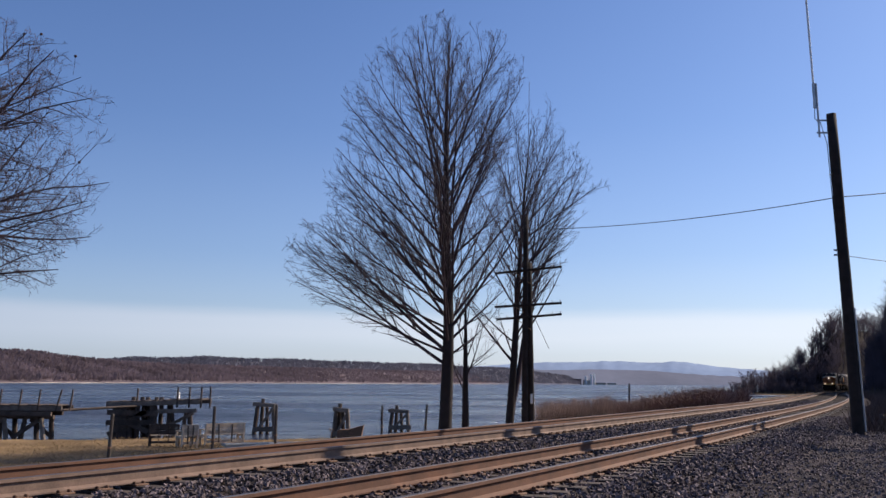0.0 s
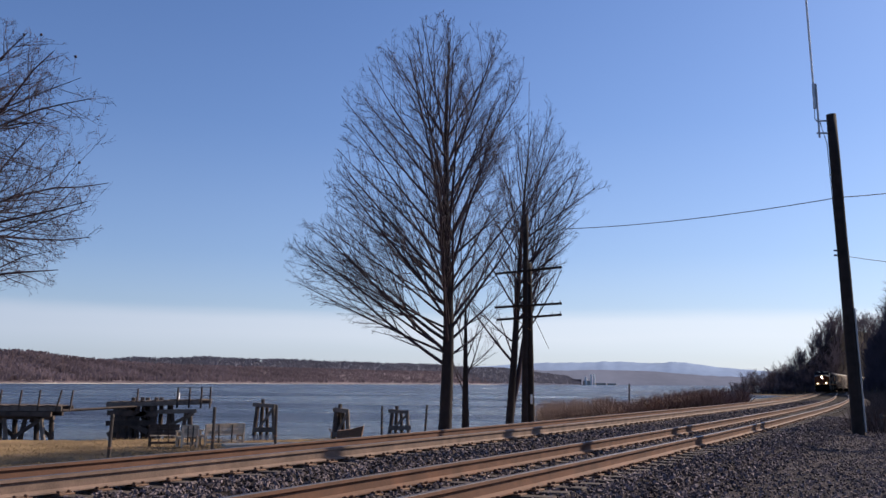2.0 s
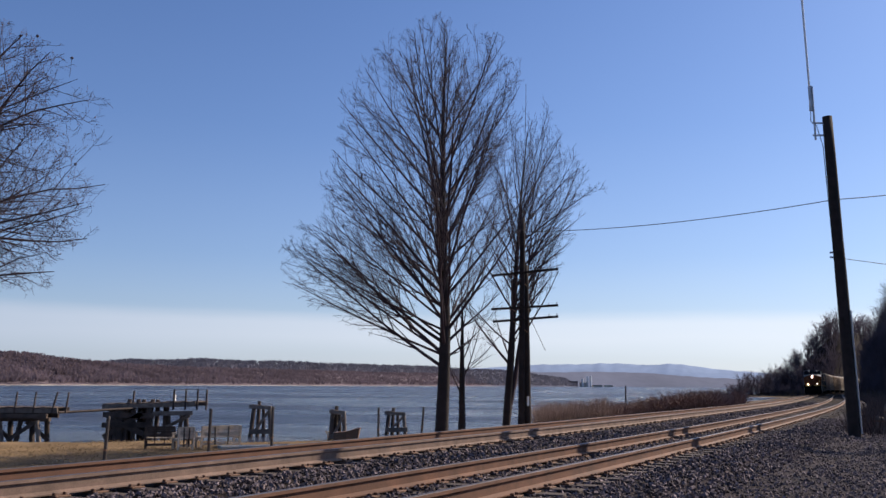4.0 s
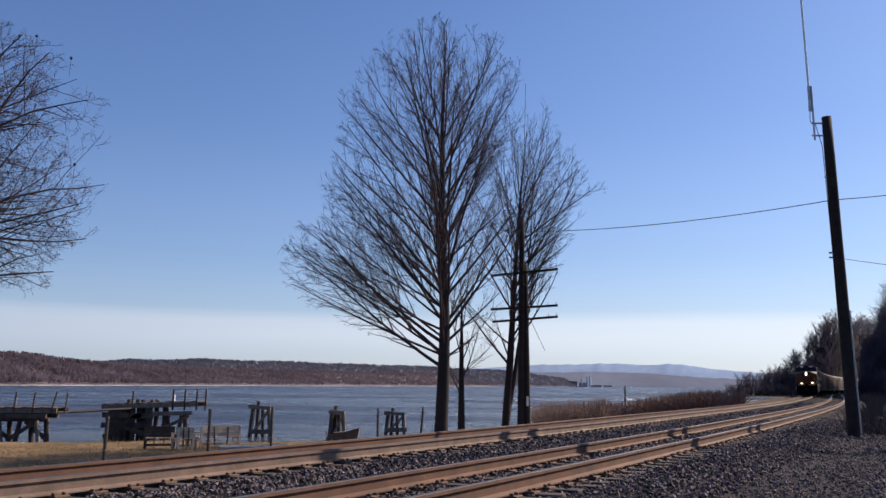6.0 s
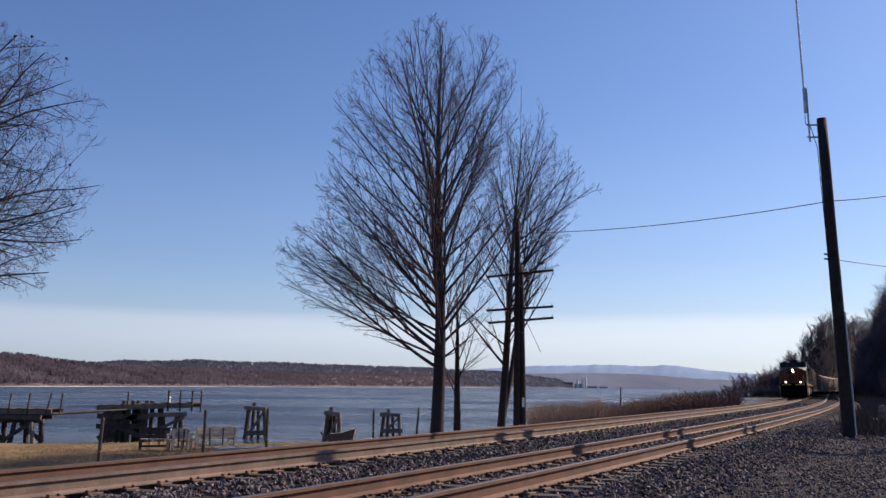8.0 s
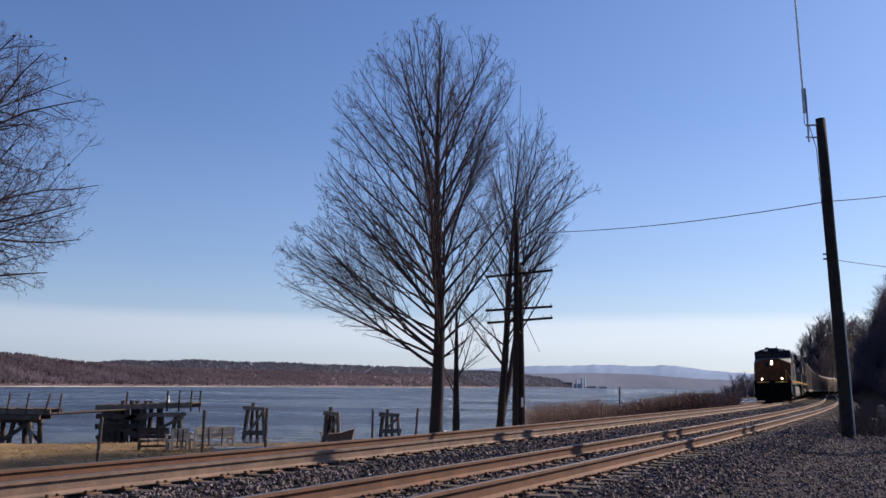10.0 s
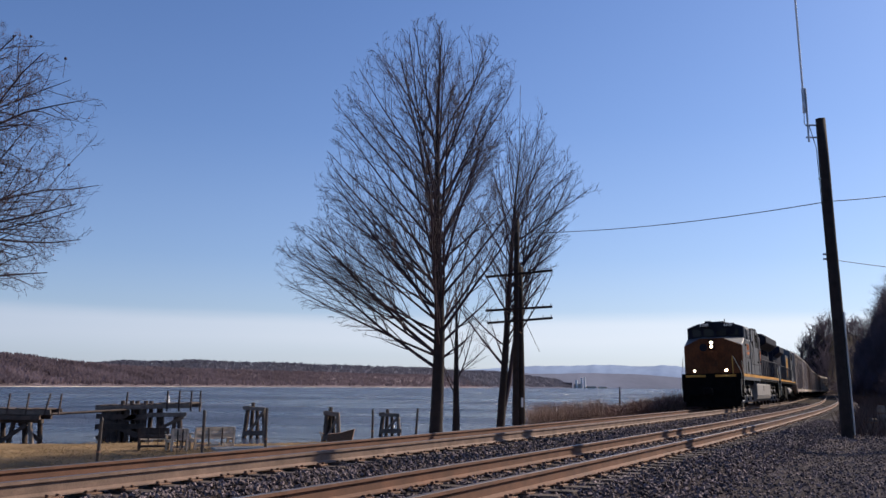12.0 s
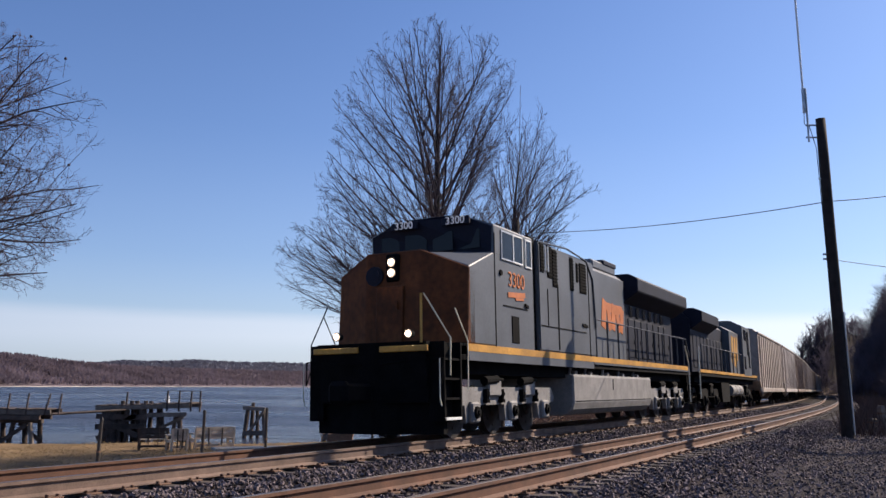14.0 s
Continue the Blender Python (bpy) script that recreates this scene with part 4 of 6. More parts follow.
    rail_run(L, "roof_handrail", [(3.9, -1.46, 4.40), (5.8, -1.50, 4.48), (7.3, -1.50, 4.36), (7.75, -1.52, 3.9), (7.86, -1.53, 2.6)], 0.024, RAIL_DARK)
    # panel seams, a painted shadow line and fittings on the side
    bm = bmesh.new()
    box(bm, (1.35, 0.02, 0.022), (2.4, -1.500, 2.70))
    box(bm, (3.2, 0.02, 0.022), (5.5, -1.505, 2.42))
    box(bm, (0.022, 0.02, 2.4), (1.33, -1.500, 3.0))
    # this wider upright strip draws the aerial's thin cast shadow in black
    box(bm, (0.05, 0.02, 1.6), (5.05, -1.505, 2.7))
    box(bm, (0.022, 0.02, 2.4), (7.4, -1.505, 3.0))
    box(bm, (0.022, 0.02, 0.9), (4.35, -1.505, 2.85))
    part("seams_and_shadow_line", bm, BLACK_IRON, L)
    bm = box(bmesh.new(), (0.38, 0.04, 0.58), (2.36, -1.495, 2.22), bevel=0.01)
    part("side_vent", bm, BLACK_IRON, L)
    bm = bmesh.new()
    rod(bm, (1.62, -1.48, 3.38), (1.62, -1.53, 3.38), 0.07, 0.06, 12)
    part("side_lamp", bm, BLACK_IRON, L)
    for x in (6.9, 7.1, 3.0):
        part("door_latch", box(bmesh.new(), (0.20, 0.03, 0.06), (x, -1.515, 2.6 if x > 5 else 2.78), (0, 12, 0)), BLACK_IRON, L)
    lettering("road_number", "3300", 0.46, side_text(2.46, -1.508, 3.28), ORANGE, L)
    bm = bmesh.new()
    box(bm, (0.95, 0.012, 0.11), (2.46, -1.506, 2.98), (0, -4, 0))
    box(bm, (0.45, 0.012, 0.06), (2.62, -1.506, 2.90), (0, -4, 0))
    part("swash", bm, ORANGE, L, "orange painted bar under the number")
    # grey hood with the orange mark, then the dark hood and the overhanging radiators
    bm = bmesh.new()
    loft(bm, [[(x, -1.14, 1.83), (x, 1.14, 1.83), (x, 1.14, 4.34), (x, 0.8, 4.60), (x, -0.8, 4.60), (x, -1.14, 4.34)] for x in (7.9, 12.0)])
    box(bm, (2.3, 1.9, 0.30), (10.7, 0, 4.64), bevel=0.06)
    part("engine_hood", bm, GREY_PAINT, L)
    part("intake_hatch", box(bmesh.new(), (1.3, 1.96, 0.16), (11.2, 0, 4.80), bevel=0.03), BLUE_PAINT, L)
    bm = bmesh.new()
    for x, z, wd, h, turn in ((9.85, 3.16, 0.42, 0.85, 14), (10.35, 3.10, 0.34, 0.80, -16), (10.78, 3.12, 0.40, 0.78, 12), (11.24, 3.08, 0.34, 0.80, -18), (11.62, 3.06, 0.34, 0.76, 16)):
        box(bm, (wd, 0.012, h), (x, -1.146, z), (0, turn, 0))
    box(bm, (2.0, 0.010, 0.26), (10.7, -1.144, 3.38))
    part("painted_mark", bm, ORANGE, L, "large faded orange painted shapes")
    bm = bmesh.new()
    loft(bm, [[(x, -0.96, 1.83), (x, 0.96, 1.83), (x, 0.96, 4.10), (x, 0.7, 4.42), (x, -0.7, 4.42), (x, -0.96, 4.10)] for x in (12.0, 18.9)])
    part("rear_hood", bm, BLUE_PAINT, L)
    for x in [12.5 + 0.78 * k for k in range(8)]:
        bm = box(bmesh.new(), (0.66, 0.03, 1.25), (x, -0.972, 2.62), bevel=0.01)
        box(bm, (0.03, 0.04, 0.14), (x + 0.24, -0.99, 2.5))
        part("hood_door", bm, BLUE_PAINT, L)
    for k in range(7):
        part("hood_window", box(bmesh.new(), (0.34, 0.03, 0.34), (12.5 + 0.8 * k, -0.98, 3.5), bevel=0.01), GLASS, L)
    bm = bmesh.new()
    loft(bm, [[(x, -0.96, 3.70), (x, 0.96, 3.70), (x, 1.50, 4.05), (x, 1.50, 4.48), (x, 1.2, 4.64), (x, -1.2, 4.64), (x, -1.50, 4.48), (x, -1.50, 4.05)] for x in (12.4, 19.4)])
    bmesh.ops.bevel(bm, geom=list(bm.edges), offset=0.03, segments=1, affect="EDGES")
    part("radiator", bm, BLUE_PAINT, L, "overhanging dark blue radiator housing")
    bm = bmesh.new()
    rod(bm, (9.1, 0, 4.5), (9.1, 0, 4.76), 0.28, 0.22, 14)
    part("exhaust_stack", bm, BLACK_IRON, L)
    # fuel tank
    bm = bmesh.new()
    half = [(1.44, 1.33), (1.46, 1.27), (1.46, 0.62), (1.40, 0.46), (1.26, 0.34), (1.10, 0.30)]
    section = [(-y, z) for y, z in half] + [(y, z) for y, z in reversed(half)]
    loft(bm, [[(x, y * k, 0.8 + (z - 0.8) * k) for y, z in section] for x, k in ((6.08, 0.97), (6.12, 1.0), (13.52, 1.0), (13.56, 0.97))])
    tank = part("fuel_tank", bm, TRUCK_GREY, L)
    bm = bmesh.new()
    box(bm, (7.3, 0.012, 0.02), (9.8, -1.463, 0.66))
    box(bm, (0.03, 0.02, 0.3), (9.4, -1.466, 1.1))
    part("tank_seam", bm, BLACK_IRON, tank)
    for x in (6.2, 7.4, 8.9, 10.4, 12.0):
        part("filler_pipe", rod(bmesh.new(), (x, -1.3, 1.28), (x + 0.1, -1.3, 1.5), 0.05, 0.04, 8), TRUCK_GREY, L)
        part("junction_box", box(bmesh.new(), (0.16, 0.1, 0.14), (x + 0.4, -1.32, 1.36), bevel=0.02), TRUCK_GREY, L)
    # running gear
    for xs in ((0.72, 2.62, 4.52), (14.9, 16.7, 18.5)):
        truck_frame(L, xs, TRUCK_GREY)
        for x in xs:
            wheelset(L, x)
    # front platform, steps, plough
    bm = bmesh.new()
    prism_y = [(-1.15, 1.83), (-1.05, 0.95), (-1.05, 0.72), (-0.85, 0.70), (-0.7, 1.5), (-0.3, 1.5), (-0.3, 1.83)]
    prism(bm, prism_y, -1.18, 1.18)
    box(bm, (0.08, 2.44, 0.75), (-0.93, 0, 1.15))
    part("pilot", bm, BLACK_IRON, L)
    bm = bmesh.new()
    loft(bm, [[(-1.10, y, 0.14), (-0.95, y, 0.16), (-0.85, y, 0.98), (-1.05, y, 0.98)] if y == 0 else [(-0.80, y, 0.14), (-0.66, y, 0.14), (-0.70, y, 0.98), (-0.85, y, 0.98)] for y in (-1.38, 0, 1.38)])
    part("plough", bm, BLACK_IRON, L)
    bm = bmesh.new()
    box(bm, (0.9, 0.28, 0.34), (-1.7, 0, 0.9), bevel=0.05)
    box(bm, (0.24, 0.42, 0.42), (-2.05, 0.05, 0.9), bevel=0.08)
    part("coupler", bm, BLACK_IRON, L)
    for y0, y1 in ((-1.26, -0.24), (0.24, 1.26)):
        bm = box(bmesh.new(), (0.05, y1 - y0, 0.11), (-1.17, (y0 + y1) / 2, 1.70), bevel=0.01)
        part("anticlimber_bar", bm, STRIPE, L, "yellow painted platform edge")
    for side in (-1, 1):
        bm = bmesh.new()
        for k in range(4):
            box(bm, (0.62, 0.30, 0.04), (-0.62, side * 1.33, 0.42 + 0.36 * k))
        box(bm, (0.03, 0.32, 1.45), (-0.95, side * 1.33, 1.1))
        box(bm, (0.05, 0.34, 1.45), (-0.30, side * 1.33, 1.1))
        box(bm, (0.7, 0.04, 1.45), (-0.62, side * 1.30, 1.1))
        steps = part("steps", bm, BLACK_IRON, L)
        bm = box(bmesh.new(), (0.62, 0.03, 0.05), (-0.62, side * 1.49, 0.42))
        part("step_edge", bm, WHITE, steps, "white step edge")
        # the far-side step rail is coloured dark to show it in shade
        rail_run(L, "step_handrail", [(-0.75, side * 1.50, 1.20), (-0.72, side * 1.50, 1.89), (-1.16, side * 1.18, 2.70)] if side < 0 else [(-0.86, 1.50, 1.05), (-0.91, 1.50, 1.18), (-0.93, 1.50, 1.85), (-0.34, 1.50, 2.71)], 0.014, BRIGHT_RAIL if side < 0 else RAIL_DARK)
        rail_run(L, "low_handrail", [(-1.10, side * 1.50, 0.66), (-1.16, side * 1.50, 0.78), (-1.16, side * 1.50, 1.50)], 0.012, BRIGHT_RAIL)
        rail_run(L, "cab_handrail", [(-0.06, side * 1.52, 0.90), (-0.04, side * 1.52, 1.86), (-0.53, side * 1.50, 2.46)], 0.012, BRIGHT_RAIL)
        if side < 0:
            rail_run(L, "corner_post", [(-1.19, side * 1.14, 1.80), (-1.19, side * 1.14, 2.70)], 0.028, STRIPE)
        rail_run(L, "uncoupling_lever", [(-1.0, side * 1.45, 1.35), (-1.08, side * 1.50, 1.05), (-1.04, side * 1.52, 1.50), (-1.10, side * 1.25, 1.52), (-1.12, side * 0.2, 1.42)], 0.014, BLACK_IRON)
        lamp_unit(L, "ditch_light", (-1.07, side * 0.80, 1.98), 0.075, LENS_LOW)
        # walkway handrail with its posts
        posts = [8.0 + 1.05 * k for k in range(11)]
        for x in posts:
            rail_run(L, "handrail_post", [(x, side * 1.47, 1.60), (x, side * 1.47, 2.85)], 0.028, RAIL_DARK)
        rail_run(L, "walkway_handrail", [(8.0, side * 1.47, 2.85), (18.9, side * 1.47, 2.85), (19.4, side * 1.47, 2.2)], 0.022, RAIL_DARK)
        rail_run(L, "rear_handrail", [(19.2, side * 1.48, 0.5), (19.2, side * 1.48, 1.9), (18.85, side * 1.45, 2.6)], 0.024, BRIGHT_RAIL)
    bm = bmesh.new()
    for k in range(4):
        box(bm, (0.5, 2.9, 0.04), (19.3, 0, 0.45 + 0.36 * k))
    box(bm, (0.1, 2.6, 0.8), (19.6, 0, 1.3))
    part("rear_platform", bm, BLACK_IRON, L)
    return L


def trailing_locomotive():
    """The second unit runs long hood first: its cab is at the far end. x = 0 at its near end plate."""
    L = empty("diesel_locomotive", Matrix.Identity(4), "dirty dark blue diesel locomotive with its cab at the rear", "locomotive", "locomotives of the train")
    bm = bmesh.new()
    box(bm, (17.6, 2.5, 0.3), (8.8, 0, 1.42))
    box(bm, (18.2, 2.92, 0.16), (9.0, 0, 1.60))
    part("underframe", bm, BLACK_IRON, L)
    for side in (-1, 1):
        bm = box(bmesh.new(), (17.6, 0.03, 0.12), (8.9, side * 1.48, 1.72))
        part("sill_stripe", bm, STRIPE, L, "faded yellow sill stripe")
    bm = bmesh.new()
    loft(bm, [[(x, -0.95, 1.68), (x, 0.95, 1.68), (x, 0.95, 3.9), (x, 0.65, 4.2), (x, -0.65, 4.2), (x, -0.95, 3.9)] for x in (1.2, 12.4)])
    part("long_hood", bm, BLUE_PAINT, L)
    bm = bmesh.new()
    loft(bm, [[(x, -0.95, 3.5), (x, 0.95, 3.5), (x, 1.45, 3.85), (x, 1.45, 4.25), (x, 1.1, 4.4), (x, -1.1, 4.4), (x, -1.45, 4.25), (x, -1.45, 3.85)] for x in (1.4, 5.6)])
    part("radiator", bm, BLUE_PAINT, L)
    for k in range(9):
        bm = box(bmesh.new(), (0.72, 0.03, 1.4), (2.0 + 0.84 * k, -0.962, 2.6), bevel=0.01)
        part("hood_door", bm, BLUE_PAINT, L)
    bm = bmesh.new()
    loft(bm, [[(x, -1.3, 1.68), (x, 1.3, 1.68), (x, 1.3, 3.9), (x, 0.8, 4.2), (x, -0.8, 4.2), (x, -1.3, 3.9)] for x in (9.4, 12.5)])
    part("equipment_cabinet", bm, GREY_PAINT, L)
    bm = bmesh.new()
    for x, z, h in ((10.2, 3.0, 1.4), (11.0, 2.9, 1.5), (11.7, 3.1, 1.2)):
        box(bm, (0.5, 0.012, h), (x, -1.306, z), (0, 10, 0))
    part("painted_mark", bm, STRIPE, L, "worn yellow painted shapes")
    bm = bmesh.new()
    loft(bm, [[(x, -1.5, 1.68), (x, 1.5, 1.68), (x, 1.5, 4.35), (x, 0.9, 4.66), (x, -0.9, 4.66), (x, -1.5, 4.35)] for x in (12.6, 15.6)])
    bmesh.ops.bevel(bm, geom=list(bm.edges), offset=0.04, segments=2, affect="EDGES")
    part("cab", bm, GREY_PAINT, L)
    bm = bmesh.new()
    loft(bm, [[(15.6, -1.4, 1.68), (15.6, 1.4, 1.68), (15.6, 1.4, 3.6), (15.6, -1.4, 3.6)], [(17.0, -1.3, 1.68), (17.0, 1.3, 1.68), (17.0, 1.3, 3.2), (17.0, -1.3, 3.2)]])
    part("nose", bm, GREY_PAINT, L)
    for x, wd, z, h in ((13.5, 0.9, 3.9, 0.6), (14.5, 0.7, 3.5, 1.3), (13.2, 0.5, 2.4, 0.7), (14.8, 0.5, 2.6, 0.9)):
        bm = box(bmesh.new(), (wd, 0.03, h), (x, -1.5, z), bevel=0.01)
        part("cab_window", bm, GLASS, L)
    for side in (-1, 1):
        bm = bmesh.new()
        for k in range(3):
            rod(bm, (9.0 + 1.2 * k, side * 1.15, 0.95), (10.05 + 1.2 * k, side * 1.15, 0.95), 0.28, 0.28, 14)
        part("air_tanks", bm, TRUCK_GREY, L)
        for k in range(10):
            rail_run(L, "handrail_post", [(0.8 + 1.2 * k, side * 1.45, 1.7), (0.8 + 1.2 * k, side * 1.45, 2.8)], 0.028, RAIL_DARK)
        rail_run(L, "walkway_handrail", [(0.3, side * 1.45, 2.1), (0.8, side * 1.45, 2.8), (12.4, side * 1.45, 2.8)], 0.022, RAIL_DARK)
        rail_run(L, "end_handrail", [(0.1, side * 1.46, 0.6), (0.1, side * 1.46, 1.9), (0.5, side * 1.4, 2.7)], 0.024, BRIGHT_RAIL)
    bm = bmesh.new()
    prism(bm, [(6.2, 1.3), (8.6, 1.3), (8.5, 0.4), (6.4, 0.4)], -1.3, 1.3)
    part("fuel_tank", bm, BLACK_IRON, L)
    bm = bmesh.new()
    for k in range(4):
        box(bm, (0.4, 2.8, 0.04), (0.15, 0, 0.45 + 0.36 * k))
    box(bm, (0.7, 0.3, 0.34), (-0.4, 0, 0.9), bevel=0.05)
    part("end_platform", bm, BLACK_IRON, L)
    for xs in ((2.2, 4.9), (13.2, 15.9)):
        truck_frame(L, xs, BLACK_IRON)
        for x in xs:
            wheelset(L, x)
    return L


def hopper_car(mat, label):
    """A ribbed covered hopper 16.8 m long over its ends; x = 0 at its near end."""
    H = empty("hopper_car", Matrix.Identity(4), label, "freight car", "hopper cars of the train")
    ln = 16.6
    bm = bmesh.new()
    ring = lambda x, lo: [(x, -1.50, lo), (x, 1.50, lo), (x, 1.52, 4.36), (x, 1.25, 4.62), (x, 0.5, 4.74), (x, -0.5, 4.74), (x, -1.25, 4.62), (x, -1.52, 4.36)]
    loft(bm, [ring(0.20, 1.5), ring(0.9, 0.95), ring(ln - 0.9, 0.95), ring(ln - 0.20, 1.5)])
    part("body", bm, mat, H)
    for side in (-1, 1):
        for k in range(13):
            x = 1.0 + k * (ln - 2.0) / 12
            bm = box(bmesh.new(), (0.09, 0.05, 3.30), (x, side * 1.53, 2.66), bevel=0.012)
            part("side_rib", bm, mat, H)
        bm = box(bmesh.new(), (ln - 0.3, 0.08, 0.26), (ln / 2, side * 1.53, 0.98), bevel=0.02)
        part("side_sill", bm, mat, H)
        bm = box(bmesh.new(), (ln - 0.4, 0.12, 0.12), (ln / 2, side * 1.52, 4.38), bevel=0.02)
        part("top_chord", bm, mat, H)
        bm = bmesh.new()
        for x in (0.3, 0.75):
            rod(bm, (x, side * 1.58, 0.7), (x, side * 1.58, 4.2), 0.02, 0.02, 6)
        for k in range(8):
            rod(bm, (0.3, side * 1.58, 0.9 + 0.42 * k), (0.75, side * 1.58, 0.9 + 0.42 * k), 0.016, 0.016, 6)
        part("ladder", bm, mat, H)
    bm = box(bmesh.new(), (ln - 0.6, 0.9, 0.05), (ln / 2, 0, 4.84))
    for k in range(8):
        rod(bm, (1.2 + 2.0 * k, 0.6, 4.65), (1.2 + 2.0 * k, 0.6, 4.85), 0.3, 0.3, 12)
    part("roof_walk", bm, GALV, H)
    for k in range(3):
        bm = bmesh.new()
        c = 3.6 + 4.7 * k
        loft(bm, [[(c - 1.9, -1.3, 1.15), (c + 1.9, -1.3, 1.15), (c + 1.9, 1.3, 1.15), (c - 1.9, 1.3, 1.15)], [(c - 0.5, -0.6, 0.42), (c + 0.5, -0.6, 0.42), (c + 0.5, 0.6, 0.42), (c - 0.5, 0.6, 0.42)]])
        part("discharge_chute", bm, mat, H)
    bm = bmesh.new()
    box(bm, (ln + 0.3, 0.4, 0.3), (ln / 2, 0, 0.95))
    part("centre_beam", bm, BLACK_IRON, H)
    for xs in ((1.1, 2.85), (ln - 2.85, ln - 1.1)):
        truck_frame(H, xs, BLACK_IRON, 1.0)
        for x in xs:
            wheelset(H, x, 0.46)
    return H


lead_unit = lead_locomotive()
second_unit = trailing_locomotive()
hoppers = []
for k, tone in enumerate((0, 1, 2)):
    hoppers.append(hopper_car(HOPPER[tone], ("dusty tan ribbed covered hopper car", "pale grey ribbed covered hopper car with dusty sides", "brown ribbed covered hopper car")[k]))
for k in range(3, 10):
    hoppers.append(copy_thing(hoppers[(0, 1, 1, 0, 2, 1, 0)[k - 3]], Matrix.Identity(4)))


# ---- utility poles and wires ----
def wood_pole(name, base, top, r0, r1, label, group=""):
    thing = empty(name, Matrix.Translation(base), label, "utility pole", group)
    verts, faces = [], []
    a, b = Vector((0, 0, -0.4)), Vector(top) - Vector(base)
    pts = [a.lerp(b, k / 8) for k in range(9)]
    tube(verts, faces, pts, [r0 + (r1 - r0) * k / 8 + 0.004 * math.sin(k * 2.1) for k in range(9)], 14)
    faces.append(tuple(range(len(verts) - 14, len(verts))))
    part_of(thing, "pole", verts, faces, POLE_WOOD)
    return thing


def radio_pole():
    base = Vector((12.27, 27.1, -0.42))
    P = wood_pole("utility_pole", base, (11.98, 27.1, 9.56), 0.19, 0.15, "dark wooden pole with a white whip aerial on a bracket")
    rel = lambda x, z, dy=0.0: Vector((x, 27.1 + dy, z)) - base
    rail_run(P, "aerial_mast", [rel(11.46, 9.75), rel(11.47, 10.5), rel(11.39, 13.4), rel(11.33, 15.6)], 0.034, WHITE)["label"] = "tall white whip aerial"
    rail_run(P, "aerial_sleeve", [rel(11.49, 9.75), rel(11.47, 10.55)], 0.05, GALV)
    rail_run(P, "bracket", [rel(11.58, 8.80), rel(11.55, 10.55), rel(11.44, 10.55)], 0.035, GALV)
    for z in (9.35, 8.95):
        rail_run(P, "bracket_arm", [rel(11.50, z), rel(12.15, z)], 0.03, GALV)
    rail_run(P, "aerial_cable", [rel(11.47, 9.75), rel(11.46, 9.4), rel(11.62, 9.3), rel(11.80, 8.6), rel(11.90, 6.0), rel(12.05, 1.5)], 0.012, WIRE)
    rail_run(P, "conduit", [rel(12.40, -0.3, -0.15), rel(12.28, 3.4, -0.15)], 0.03, GALV)
    for z in (7.6, 5.2, 5.05):
        part("bolt", rod(bmesh.new(), rel(11.82, z), rel(11.92, z), 0.03, 0.03), GALV, P)


def crossarm_poles():
    base = Vector((3.29, 40.0, -1.5))
    P = wood_pole("utility_pole", base, (3.40, 40.0, 8.73), 0.16, 0.12, "dark wooden pole with a thin pale aerial on top")
    rel = lambda x, z, dy=0.0: Vector((x, 40.0 + dy, z)) - base
    rail_run(P, "aerial_mast", [rel(3.43, 8.2), rel(3.52, 11.6), rel(3.59, 15.1)], 0.010, STEEL_POST)
    base2 = Vector((3.62, 40.1, -1.5))
    Q = wood_pole("utility_pole", base2, (3.53, 40.1, 6.5), 0.155, 0.13, "dark wooden pole with three old telegraph crossarms")
    rel2 = lambda x, z, dy=0.0: Vector((x, 40.1 + dy, z)) - base2
    for xl, zl, xr, zr in ((1.95, 5.96, 5.0, 6.30), (1.95, 4.43, 4.98, 4.64), (2.03, 3.87, 4.98, 4.13)):
        bm = bmesh.new()
        a, b = rel2(xl, zl, -0.2), rel2(xr, zr, -0.2)
        d = b - a
        m = Matrix.Translation((a + b) / 2) @ d.to_track_quat("X", "Z").to_matrix().to_4x4()
        bmesh.ops.create_cube(bm, size=1, matrix=m @ Matrix.Diagonal((d.length, 0.11, 0.10, 1)))
        arm = part("crossarm", bm, POLE_WOOD, Q)
        for k in (0.03, 0.16, 0.86, 0.98):
            p = a.lerp(b, k)
            part("insulator_pin", rod(bmesh.new(), p + Vector((0, 0, 0.04)), p + Vector((0, 0, 0.15)), 0.025, 0.018), GALV, arm)
        rail_run(arm, "brace", [a.lerp(b, 0.30) - Vector((0, 0.04, 0.03)), rel2(3.58, zl - 0.45, -0.18)], 0.015, IRON)
    bm = box(bmesh.new(), (0.10, 0.02, 0.42), rel2(3.60, 0.35, -0.21))
    part("tag", bm, WHITE, Q, "small white tag")
    rail_run(Q, "ground_wire", [rel2(3.75, 4.0, -0.1), rel2(4.4, 2.6, -0.1)], 0.012, WIRE)


def shadow_poles():
    """Two more poles of the road-side line, beside the view; their shadows cross the rails."""
    for x, y, h in ((15.8, 28.3, 13.2), (12.9, 22.65, 13.4)):
        wood_pole("utility_pole", Vector((x, y, -0.42)), (x, y, h), 0.19, 0.14, "dark wooden roadside utility pole", "roadside poles")


def wire(name, a, b, sag, r, label):
    verts, faces = [], []
    a, b = Vector(a), Vector(b)
    pts = []
    for k in range(25):
        t = k / 24
        p = a.lerp(b, t)
        p.z -= sag * 4 * t * (1 - t)
        pts.append(p)
    tube(verts, faces, pts, [r] * 25, 6)
    ob = mesh_object(name, verts, faces, WIRE, smooth=True)
    return tagged(ob, label, "cable")


radio_pole()
crossarm_poles()
shadow_poles()
